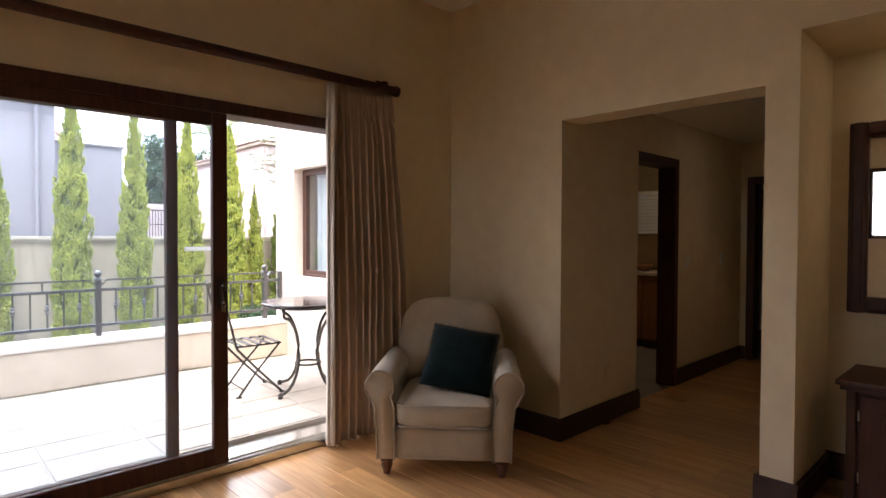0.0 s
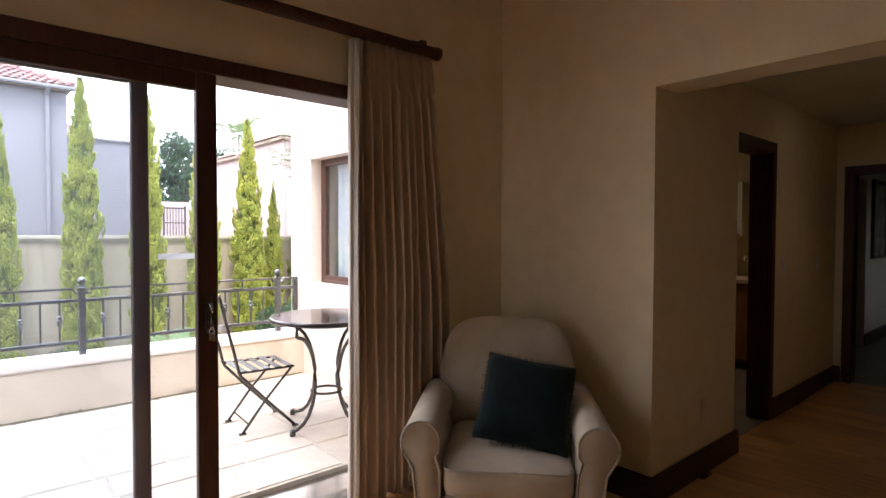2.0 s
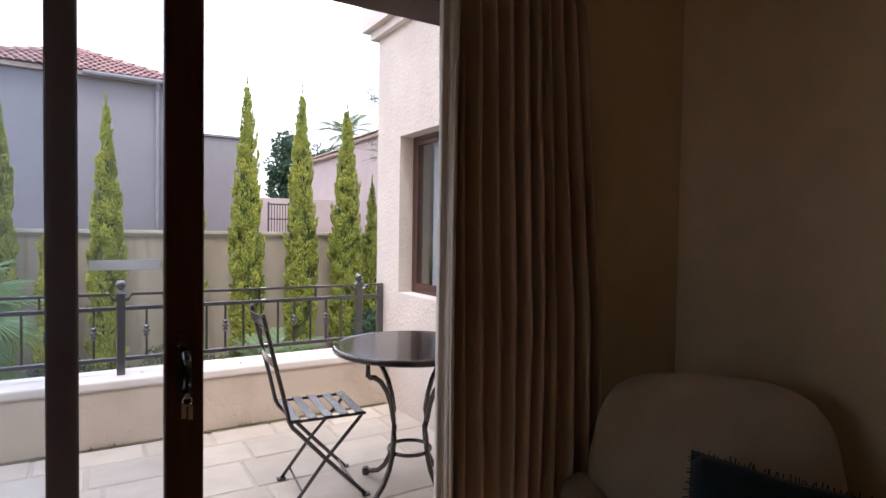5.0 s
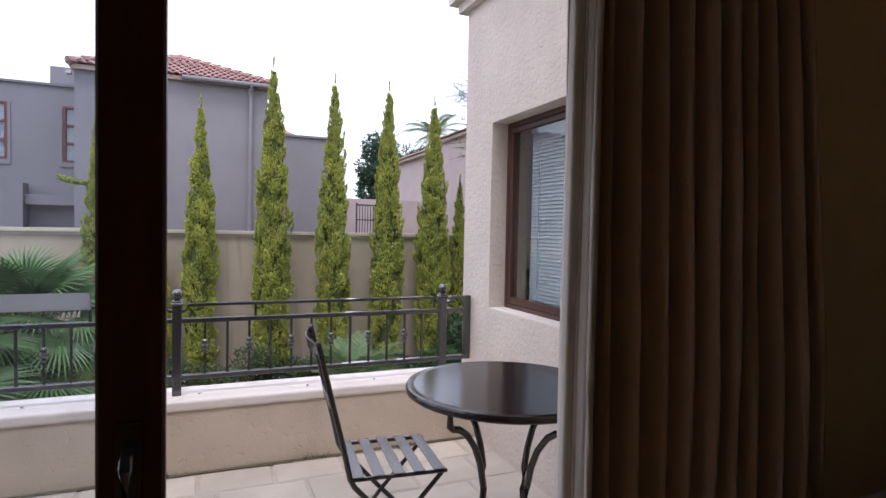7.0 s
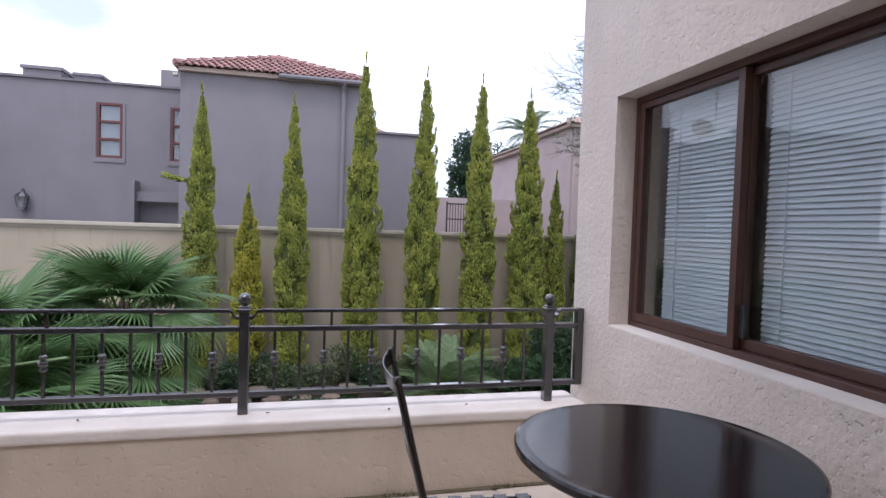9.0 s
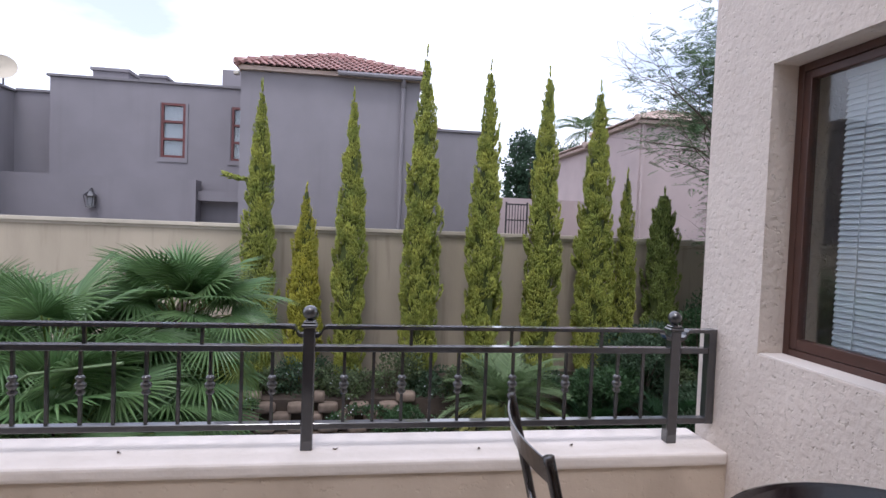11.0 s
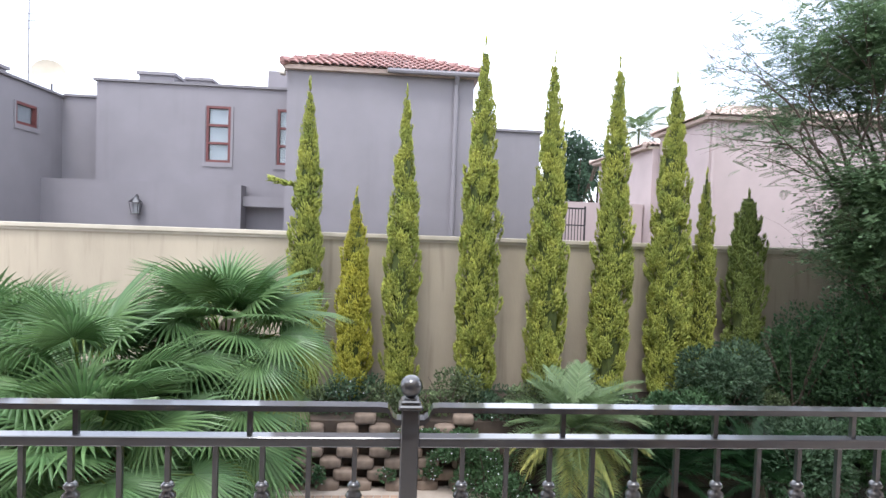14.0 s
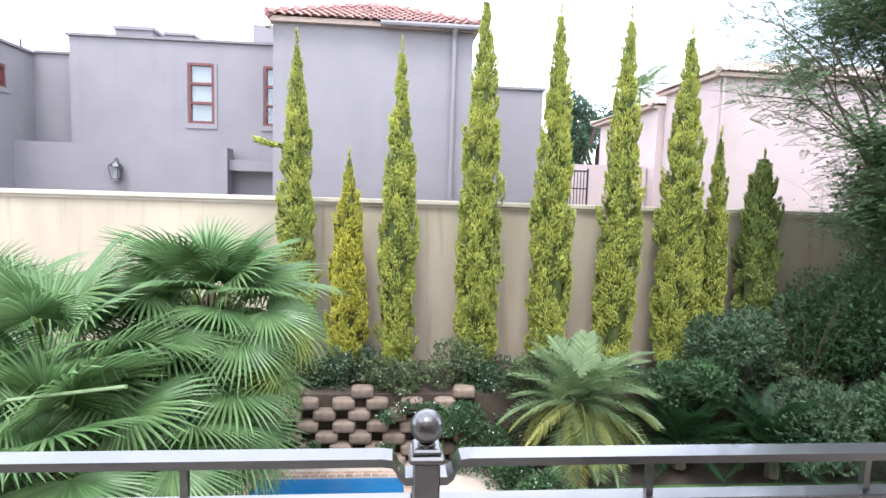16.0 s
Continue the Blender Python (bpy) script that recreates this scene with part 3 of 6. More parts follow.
ring = [(1.241 + 0.010 * math.cos(a), -0.054, 0.942 + 0.010 * math.sin(a)) for a in [i * math.pi / 5 for i in range(10)]]
tube(bm, ring, 0.002, n=5, closed=True)
box(bm, 1.229, 1.239, -0.057, -0.054, 0.905, 0.935)
box(bm, 1.243, 1.253, -0.054, -0.051, 0.900, 0.934)
part("key", bm, M_chrome, sash, "small bunch of keys in the lock")

# ---- curtain rod and curtain ----
rod = thing("curtain_rod", "thick dark wooden curtain pole above the glass door", "curtain rod", pose(0, 2.862, 2.297))
bm = bmesh.new()
tube(bm, [(-2.1, 0, 0), (0.2, 0, 0.0), (2.40, 0, 0)], 0.030, n=18)
part("pole", bm, M_dark, rod, smooth=False)
for x in (2.33, -2.0, 0.1):
    bm = bmesh.new()
    box(bm, x - 0.018, x + 0.018, 0.0, 0.087, 0.028, 0.054, bevel=0.004)
    box(bm, x - 0.022, x + 0.022, 0.072, 0.087, -0.06, 0.07, bevel=0.004)
    part("bracket", bm, M_dark, rod)
bm = bmesh.new()
tube(bm, [(2.40, 0, 0), (2.406, 0, 0), (2.428, 0, 0), (2.436, 0, 0)], [0.030, 0.035, 0.035, 0.026], n=18)
part("finial", bm, M_dark, rod, "turned flat end cap")

M_curtain = mat("oatmeal_linen_curtain", (0.56, 0.42, 0.315), (0.49, 0.365, 0.27), rough=0.95, scale=18, stretch=(1, 1, 0.25), bump=0.25, bump_scale=260, spec=0.1, sheen=0.2, big=0.05)
M_lining = mat("pale_curtain_lining", (0.64, 0.60, 0.55), (0.58, 0.54, 0.49), rough=0.95, scale=10, bump=0.1, bump_scale=180, spec=0.1)
cur = thing("curtain", "floor-length oatmeal linen curtain drawn aside on its pole", "curtain", pose(0, 2.872, 0))
rng = random.Random(5)
def fold_y(u, v):
    """Depth of the pleated cloth at u across (0..1), v up (0..1)."""
    a = 0.034 + 0.018 * noise.noise(Vector((u * 4, v * 0.8, 0.3)))
    w = 10.2 * u + 0.75 * noise.noise(Vector((u * 2.6, v * 0.5, 4.0))) + 0.2 * noise.noise(Vector((u * 7.0, v * 1.3, 2.0))) * (1 - v * 0.5)
    y = a * math.sin(2 * math.pi * w) + 0.012 * math.sin(2 * math.pi * w * 2.0 + 1.1 + 2 * v)
    if v > 0.9:
        k = min(1.0, (v - 0.9) / 0.02)
        y = y * (1 - 0.72 * k) + 0.016 * k * math.sin(2 * math.pi * 25.8 * u + 0.6 * math.sin(9 * u))
    y += 0.006 * noise.noise(Vector((u * 14, v * 5, 9.0)))
    return y
def curtain_x(u, v):
    l = 1.903 + 0.006 * noise.noise(Vector((v * 2.0, 1.5, 0))) - 0.02 * (1 - v) ** 6
    r = 2.385 + 0.12 * min(1.0, 1.9 * (1 - v)) ** 0.8 + 0.03 * (1 - v) * noise.noise(Vector((v * 2.5, 7.5, 0)))
    return l + (r - l) * u
NU, NV = 150, 40
for nm, off, mtl, u0, u1, lab in (("cloth", 0.0, M_curtain, 0.0, 1.0, ""), ("lining", 0.014, M_lining, 0.0, 0.985, "pale lining showing at the edge")):
    verts, faces = [], []
    for j in range(NV + 1):
        v = j / NV
        z = 0.018 + 2.25 * v
        for i in range(NU + 1):
            u = u0 + (u1 - u0) * i / NU
            verts.append((curtain_x(u, v), fold_y(u, v) + off, z + (0.006 * math.sin(u * 40) if j == 0 else 0) - (0.0 if off == 0 else 0.003)))
    for j in range(NV):
        for i in range(NU):
            k = j * (NU + 1) + i
            faces.append((k, k + 1, k + NU + 2, k + NU + 1))
    ob = new(nm, quick_mesh(nm, verts, faces, mtl, True))
    sol = ob.modifiers.new("thick", "SOLIDIFY")
    sol.thickness = 0.004
    ob.parent = cur
    if lab:
        ob["label"] = lab
bm = bmesh.new()
pts = [(1.893 + 0.004 * math.sin(9 * v / 20), -0.054 + 0.004 * math.sin(v * 0.5), 0.02 + 2.225 * v / 20) for v in range(21)]
tube(bm, pts, 0.006, n=8, flat=1.2)
part("hem", bm, M_lining, cur, "pale rolled side hem", smooth=True)
# leading edge with its pale lining turned to the opening, hanging in one soft double fold
verts, faces = [], []
EN = 35
EDGE = [(1.902, -0.036), (1.897, -0.050), (1.888, -0.046), (1.885, -0.034), (1.881, -0.030), (1.869, -0.026), (1.871, -0.012), (1.888, 0.010), (1.904, 0.040)]
for j in range(41):
    v = j / 40
    for i in range(EN + 1):
        q = i / EN * (len(EDGE) - 1)
        k = min(int(q), len(EDGE) - 2)
        e = (q - k) * (q - k) * (3 - 2 * (q - k))
        sway = 0.007 * noise.noise(Vector((i * 0.06, v * 2.2, 5.0)))
        verts.append((EDGE[k][0] + (EDGE[k + 1][0] - EDGE[k][0]) * e + sway * 0.8 - 0.006 * (1 - v) ** 4,
                      EDGE[k][1] + (EDGE[k + 1][1] - EDGE[k][1]) * e + 0.006 * noise.noise(Vector((i * 0.05, v * 3, 1.0))), 0.02 + 2.225 * v))
for j in range(40):
    for i in range(EN):
        k = j * (EN + 1) + i
        faces.append((k, k + 1, k + EN + 2, k + EN + 1))
ob = new("turned_edge", quick_mesh("turned_edge", verts, faces, M_lining, True))
sol = ob.modifiers.new("thick", "SOLIDIFY")
sol.thickness = 0.004
ob.parent = cur
ob["label"] = "pale turned-back leading edge"

# ---- armchair ----
M_uph = mat("beige_velour_upholstery", (0.55, 0.455, 0.34), (0.46, 0.375, 0.275), rough=0.9, scale=7, bump=0.2, bump_scale=220, spec=0.15, sheen=0.35, big=0.08)
M_pipe = mat("pale_piping_cord", (0.50, 0.44, 0.36), rough=0.85, scale=40)
M_leg = mat("turned_brown_leg", (0.13, 0.05, 0.028), (0.09, 0.035, 0.02), rough=0.4, scale=9, stretch=(5, 5, 1))
chair = thing("armchair", "beige velour armchair with rolled arms and turned legs", "armchair", pose(2.368, 2.302, -0.042, 0, 0, -48) @ Matrix.Diagonal((0.95, 0.96, 1.0, 1)))
def blob(x0, x1, y0, y1, z0, z1, bevel, bulge=0.0, seg=5, cuts=6, m=None):
    """A soft upholstered block with rounded edges and a crowned top and front."""
    bm = bmesh.new()
    box(bm, x0, x1, y0, y1, z0, z1)
    bmesh.ops.subdivide_edges(bm, edges=bm.edges[:], cuts=cuts, use_grid_fill=True)
    cx, cy, cz = (x0 + x1) / 2, (y0 + y1) / 2, (z0 + z1) / 2
    hx, hy, hz = (x1 - x0) / 2, (y1 - y0) / 2, (z1 - z0) / 2
    for v in bm.verts:
        a, b, c = (v.co.x - cx) / hx, (v.co.y - cy) / hy, (v.co.z - cz) / hz
        p = [hx, hy, hz]
        q = [a * hx, b * hy, c * hz]
        core = [max(-(p[i] - bevel), min(p[i] - bevel, q[i])) for i in range(3)]
        d = Vector([q[i] - core[i] for i in range(3)])
        if d.length > 1e-6:
            n2 = Vector([1 if q[i] > core[i] + 1e-6 else -1 if q[i] < core[i] - 1e-6 else 0 for i in range(3)])
            d = d.normalized() * min(bevel, d.length)
        v.co = Vector((cx, cy, cz)) + Vector(core) + d
        v.co += Vector((a * (1 - b * b) * (1 - c * c), b * (1 - a * a) * (1 - c * c), c * (1 - a * a) * (1 - b * b))) * bulge
    if m is not None:
        bmesh.ops.transform(bm, matrix=m, verts=bm.verts)
    return bm
part("seat_frame", blob(-0.30, 0.30, -0.365, 0.33, 0.125, 0.31, 0.02, 0.004), M_uph, chair, smooth=True)
part("seat_cushion", blob(-0.275, 0.275, -0.40, 0.24, 0.312, 0.455, 0.045, 0.022, cuts=9), M_uph, chair, "plump seat cushion", smooth=True)
# back, arched top
bm = blob(-0.345, 0.345, -0.085, 0.085, 0.0, 0.66, 0.055, 0.02, cuts=12)
for v in bm.verts:
    t_ = max(0.0, v.co.z - 0.40) / 0.26
    v.co.z -= 0.085 * t_ * (abs(v.co.x) / 0.345) ** 5
    v.co.x *= 1 - 0.05 * t_
bmesh.ops.transform(bm, matrix=pose(0, 0.285, 0.28, -9), verts=bm.verts)
part("backrest", bm, M_uph, chair, smooth=True)
def arm(s):
    bm = bmesh.new()
    prof = []
    R0 = 0.088
    for i in range(17):
        a = math.radians(-40 + 260 * i / 16)
        prof.append((0.385 + 0.005 + R0 * math.cos(a), 0.535 + R0 * math.sin(a)))
    prof = [(0.405, 0.13), (0.408, 0.3), (0.425, 0.43)] + prof + [(0.302, 0.42), (0.30, 0.3), (0.30, 0.13)]
    ys = [-0.375, -0.368, -0.355, -0.2, 0.0, 0.2, 0.34]
    sc = [0.965, 0.99, 1.0, 1.0, 1.0, 0.99, 0.98]
    cx, cz = 0.365, 0.36
    rings = []
    for y, k in zip(ys, sc):
        rings.append([bm.verts.new((s * 0.955 * (cx + (x - cx) * k), y, cz + (z - cz) * k + (0.012 * (y + 0.37) if z > 0.4 else 0))) for x, z in prof])
    for A, B in zip(rings, rings[1:]):
        for j in range(len(A)):
            q = (A[j], A[(j + 1) % len(A)], B[(j + 1) % len(A)], B[j])
            bm.faces.new(q if s > 0 else q[::-1])
    bm.faces.new(rings[0] if s < 0 else rings[0][::-1])
    bm.faces.new(rings[-1][::-1] if s < 0 else rings[-1])
    a = part("arm", bm, M_uph, chair, smooth=True)
    b2 = bmesh.new()
    tube(b2, [(s * 0.955 * x, -0.377, z) for x, z in prof], 0.0055, n=6)
    part("piping", b2, M_pipe, a, "pale piping cord", smooth=True)
arm(1)
arm(-1)
for zz, yy in ((0.440, -0.40), (0.325, -0.40)):
    bm = bmesh.new()
    tube(bm, [(-0.265, yy + 0.05, zz), (-0.262, yy + 0.012, zz), (-0.24, yy - 0.002, zz), (0, yy - 0.012, zz + 0.004), (0.24, yy - 0.002, zz), (0.262, yy + 0.012, zz), (0.265, yy + 0.05, zz)], 0.005, n=6)
    part("piping", bm, M_pipe, chair, "pale piping cord", smooth=True)
for x, y in ((-0.335, -0.34), (0.335, -0.34), (-0.28, 0.30), (0.28, 0.30)):
    bm = bmesh.new()
    lathe(bm, [(0.018, 0.042), (0.022, 0.048), (0.022, 0.058), (0.030, 0.080), (0.036, 0.097), (0.028, 0.103), (0.038, 0.114), (0.038, 0.128)], at=(x, y, 0))
    part("leg", bm, M_leg, chair, "turned brown wooden leg", smooth=True)

# cushion leaning on the back
M_cush = mat("dark_teal_cushion_cloth", (0.008, 0.017, 0.018), (0.005, 0.011, 0.012), rough=0.95, scale=14, bump=0.3, bump_scale=200, spec=0.1, sheen=0.1)
M_stitch = mat("red_blanket_stitch", (0.30, 0.05, 0.04), rough=0.9, scale=30)
cm = pose(2.355, 2.315, 0, 0, 0, -48) @ pose(0.10, -0.08, 0.595, -42, 0, 4) @ pose(0, 0, 0, 0, 12, 0) @ Matrix.Diagonal((0.92, 1.0, 0.96, 1))
cush = thing("scatter_cushion", "dark teal square cushion leaning on the armchair back", "cushion", cm)
bm = bmesh.new()
NQ = 14
gridv = {}
for side in (-1, 1):
    for i in range(NQ + 1):
        for j in range(NQ + 1):
            a, b = 2 * i / NQ - 1, 2 * j / NQ - 1
            edge = (1 - a ** 4) * (1 - b ** 4)
            pinch = 1 - 0.05 * (1 - abs(a * b)) * max(abs(a), abs(b)) ** 3
            k = (side if 0 < i < NQ and 0 < j < NQ else 0, i, j)
            if k not in gridv:
                wr = 0.006 * noise.noise(Vector((a * 3, b * 3, side)))
                gridv[k] = bm.verts.new((0.222 * a * pinch, side * (0.07 * edge ** 0.55 + wr * edge) if k[0] else 0, 0.222 * b * pinch))
for side in (-1, 1):
    for i in range(NQ):
        for j in range(NQ):
            g = lambda p, q: gridv[(side if 0 < p < NQ and 0 < q < NQ else 0, p, q)]
            q = (g(i, j), g(i + 1, j), g(i + 1, j + 1), g(i, j + 1))
            bm.faces.new(q if side < 0 else q[::-1])
part("cover", bm, M_cush, cush, smooth=True)
rng = random.Random(3)
fr = bmesh.new()
for e in range(4):
    for i in range(44):
        a = -0.205 + 0.41 * i / 43
        d = rng.uniform(0.012, 0.024)
        s = rng.uniform(-0.008, 0.008)
        px, pz, ex, ez = [(a, 0.207, s, d), (a, -0.207, s, -d), (0.207, a, d, s), (-0.207, a, -d, s)][e]
        tube(fr, [(px, rng.uniform(-0.004, 0.004), pz), (px + ex, rng.uniform(-0.012, 0.012), pz + ez)], 0.0016, n=3)
part("fringe", fr, M_cush, cush, "short dark frayed fringe")
for i in range(13):
    bm = bmesh.new()
    z = -0.19 + 0.38 * i / 12
    tube(bm, [(-0.182, -0.026, z), (-0.200, -0.012, z + 0.002), (-0.214, 0.0, z)], 0.0035, n=5)
    part("stitch", bm, M_stitch, cush, "red blanket stitch")

# ---- niche: mirror, sideboard, lamp ----
M_mirror = mat("silvered_mirror", (0.86, 0.87, 0.86), (0.85, 0.86, 0.85), rough=0.01, metal=1.0, scale=1)
mir = thing("wall_mirror", "wall mirror in a wide dark stained wooden frame", "mirror", pose(NICHE_X, -0.345, 1.423, 0, 0, -90))
mw, mh, fw = 0.88, 0.50, 0.085
for nm, rows in (("frame_side", [(-mw, -mw + fw, -mh, mh)]), ("frame_side", [(mw - fw, mw, -mh, mh)]), ("frame_rail", [(-mw + fw, mw - fw, mh - fw, mh)]), ("frame_rail", [(-mw + fw, mw - fw, -mh, -mh + fw)])):
    bm = bmesh.new()
    for x0, x1, z0, z1 in rows:
        box(bm, x0, x1, -0.045, -0.003, z0, z1, bevel=0.010, seg=2)
        k = 0.02
        box(bm, x0 + (k if x1 - x0 < 0.2 else 0), x1 - (k if x1 - x0 < 0.2 else 0), -0.055, -0.044, z0 + (k if z1 - z0 < 0.2 else 0), z1 - (k if z1 - z0 < 0.2 else 0), bevel=0.005, seg=1)
    part(nm, bm, M_dark, mir)
part("mirror_glass", boxes((-mw + fw - 0.01, mw - fw + 0.01, -0.022, -0.014, -mh + fw - 0.01, mh - fw + 0.01)), M_mirror, mir, "bright silvered glass")

sb = thing("sideboard", "dark stained wooden sideboard with brass hinges", "sideboard", pose(3.40, -0.45, 0, 0, 0, -90))
bm = bmesh.new()
box(bm, -0.94, 0.94, -0.235, 0.235, 0.62, 0.648, bevel=0.008)
box(bm, -0.925, 0.925, -0.222, 0.225, 0.598, 0.62, bevel=0.008)
part("top", bm, M_dark, sb)
part("carcass", boxes((-0.88, 0.88, -0.18, 0.222, 0.08, 0.598)), M_dark, sb)
for x in (-0.90, 0.86):
    part("corner_post", boxes((x, x + 0.04, -0.205, -0.165, 0.0, 0.598), bevel=0.006), M_dark, sb)
    part("corner_post", boxes((x, x + 0.04, 0.185, 0.223, 0.0, 0.598), bevel=0.006), M_dark, sb)
for i in range(3):
    x0 = -0.85 + i * 0.57
    dr = part("door", boxes((x0 + 0.005, x0 + 0.555, -0.20, -0.181, 0.10, 0.58), bevel=0.004), M_dark, sb)
    part("panel", boxes((x0 + 0.08, x0 + 0.48, -0.208, -0.20, 0.17, 0.51), bevel=0.006), M_dark, dr)
    for z in (0.17, 0.46):
        bm = bmesh.new()
        tube(bm, [(x0, -0.203, z), (x0, -0.203, z + 0.05)], 0.006, n=8)
        part("hinge", bm, M_chrome, dr, "small metal hinge")

def downlight(x, y, z, power, colour=(1.0, 0.72, 0.42), size=0.05):
    d = thing("downlight", "small round recessed halogen ceiling downlight, lit", "downlight", pose(x, y, z), group="ceiling downlights")
    bm = bmesh.new()
    lathe(bm, [(0.034, -0.001), (0.048, -0.006), (0.048, -0.001)], n=20)
    part("trim_ring", bm, M_chrome, d)
    bm = bmesh.new()
    lathe(bm, [(0.001, -0.008), (0.02, -0.008), (0.02, -0.003)], n=14)
    part("lamp", bm, glow("lit_halogen", (1.0, 0.86, 0.62), 14.0), d, "glowing halogen lamp")
    lamp = new("downlight_beam", bpy.data.lights.new("downlight_beam", "SPOT"))
    lamp.data.energy, lamp.data.color, lamp.data.shadow_soft_size = power, colour, size
    lamp.data.spot_size, lamp.data.spot_blend = radians(105), 0.8
    lamp.matrix_world = look((x, y, z - 0.02), (x, y, 0))
downlight(3.42, 0.16, NICHE_H, 0.65)
downlight(3.42, -0.80, NICHE_H, 0.65)
downlight(5.19, 1.36, HALL_TOP, 0.6)

# ---- hall: door casings, switches, picture ----
def casing(name, m, w, h, label, depth=0.14, leaf_open=None):
    d = thing(name, label, "door", m, kind="structure")
    f = 0.075
    part("door_frame", boxes((-f, 0.0, -0.018, depth, 0, h + f), (w, w + f, -0.018, depth, 0, h + f), (0, w, -0.018, depth, h, h + f), bevel=0.004), M_dark, d)
    if leaf_open is not None:
        lf = part("door_leaf", boxes((0, w - 0.02, -0.02, 0.02, 0.01, h - 0.005), bevel=0.003), M_dark, d, "dark wooden door leaf standing open")
        lf.matrix_local = leaf_open
        bm = bmesh.new()
        tube(bm, [(w - 0.08, -0.02, 1.0), (w - 0.08, -0.06, 1.0), (w - 0.18, -0.062, 1.0)], 0.009)
        part("handle", bm, M_chrome, lf, "chrome lever handle")
    return d
casing("door_2", pose(4.135, HALL_Y, 0), 0.73, 1.925, "dark stained door casing of the scullery, open")
casing("door_3", pose(HALL_X, 1.89, 0, 0, 0, -90), 0.86, 1.885, "dark stained door casing at the hall's end, open", leaf_open=pose(0.835, 0.165, 0, 0, 0, 94))
d4 = thing("door_4", "dark wooden door with a long metal pull, closed in its recess", "door", pose(7.752, 2.56, 0), kind="structure")
lf = part("door_leaf", boxes((0.0, 1.046, 0.0, 0.05, 0.004, 1.998), bevel=0.003), M_dark, d4)
bm = bmesh.new()
tube(bm, [(0.16, 0.0, 1.02), (0.16, -0.05, 1.02), (0.16, -0.05, 1.34), (0.16, 0.0, 1.34)], 0.009)
part("handle", bm, M_chrome, lf, "long bright metal pull")
for x, y, z, rz in ((5.16, HALL_Y, 1.10, 0), (5.98, HALL_Y, 1.10, 0)):
    s = thing("light_switch", "white plastic light switch on the hall wall", "light switch", pose(x, y, z, 0, 0, rz), group="hall switches")
    M_sw = mat("white_switch_plastic", (0.75, 0.74, 0.70), rough=0.4, scale=10)
    part("plate", boxes((-0.035, 0.035, -0.009, -0.001, -0.06, 0.06), bevel=0.003), M_sw, s)
    part("rocker", boxes((-0.012, 0.012, -0.014, -0.009, -0.02, 0.02), bevel=0.002), M_sw, s)
so = thing("wall_socket", "beige plastic wall socket above the skirting", "socket", pose(3.62, PASS_L, 0.36))
part("plate", boxes((-0.04, 0.04, -0.009, -0.001, -0.06, 0.06), bevel=0.003), M_wall, so)
pic = thing("framed_picture", "tall framed dark print on a pale wall", "picture", pose(9.38, 2.249, 1.54))
part("frame", boxes((-0.36, -0.32, -0.035, 0.0, -0.49, 0.49), (0.32, 0.36, -0.035, 0.0, -0.49, 0.49), (-0.32, 0.32, -0.035, 0, 0.45, 0.49), (-0.32, 0.32, -0.035, 0, -0.49, -0.45)), M_dark, pic)
part("print", boxes((-0.32, 0.32, -0.02, -0.004, -0.45, 0.45)), mat("faded_print", (0.42, 0.38, 0.32), (0.10, 0.09, 0.08), rough=0.6, scale=6), pic, "faded brown print")
# scullery counter and wall cupboards seen through the door
M_cab = mat("honey_wood_cabinet", (0.30, 0.13, 0.05), (0.22, 0.09, 0.035), rough=0.45, scale=5, stretch=(6, 6, 1))
M_top = mat("cream_worktop", (0.55, 0.50, 0.42), (0.45, 0.40, 0.33), rough=0.35, scale=25)
cab = thing("base_cabinet", "honey wood scullery base cabinet", "cabinet", pose(6.6, 3.35, 0, 0, 0, -90))
part("body", boxes((-0.75, 0.85, -0.27, 0.29, 0.10, 0.86)), M_cab, cab)
part("plinth", boxes((-0.75, 0.85, -0.22, 0.29, 0.005, 0.10)), M_dark, cab)
for i in range(3):
    part("door", boxes((-0.74 + i * 0.53, -0.22 + i * 0.53, -0.288, -0.271, 0.12, 0.85), bevel=0.003), M_cab, cab)
wt = thing("worktop", "cream stone scullery worktop on the cabinet", "worktop", pose(6.6, 3.35, 0.862, 0, 0, -90))
part("slab", boxes((-0.78, 0.88, -0.31, 0.29, 0, 0.04), bevel=0.006), M_top, wt)
wc = thing("wall_cupboard", "pale scullery wall cupboard with a slatted front", "cupboard", pose(6.72, 3.15, 1.33, 0, 0, -90))
part("body", boxes((-0.3, 0.3, -0.15, 0.17, 0, 0.55)), M_top, wc)
for i in range(12):
    part("slat", boxes((-0.28, 0.28, -0.165, -0.151, 0.03 + i * 0.042, 0.062 + i * 0.042)), M_blind, wc)
tap = thing("tap", "chrome swan-neck tap behind the worktop", "tap", pose(6.78, 2.85, 0.903, 0, 0, -90))
bm = bmesh.new()
tube(bm, [(0, 0, 0), (0, 0, 0.16), (0, -0.02, 0.21), (0, -0.07, 0.23), (0, -0.12, 0.20), (0, -0.125, 0.17)], 0.011)
lathe(bm, [(0.028, 0), (0.028, 0.015), (0.014, 0.03)], n=12)
part("spout", bm, M_chrome, tap, smooth=True)
bowl = thing("bowl", "small brown wooden bowl on the worktop", "bowl", pose(6.55, 3.15, 0.903))
bm = bmesh.new()
lathe(bm, [(0.05, 0), (0.10, 0.03), (0.13, 0.07), (0.12, 0.07), (0.08, 0.03), (0.03, 0.015)], n=18)
part("body", bm, M_cab, bowl, smooth=True)
downlight(5.9, 2.95, 2.62, 3)

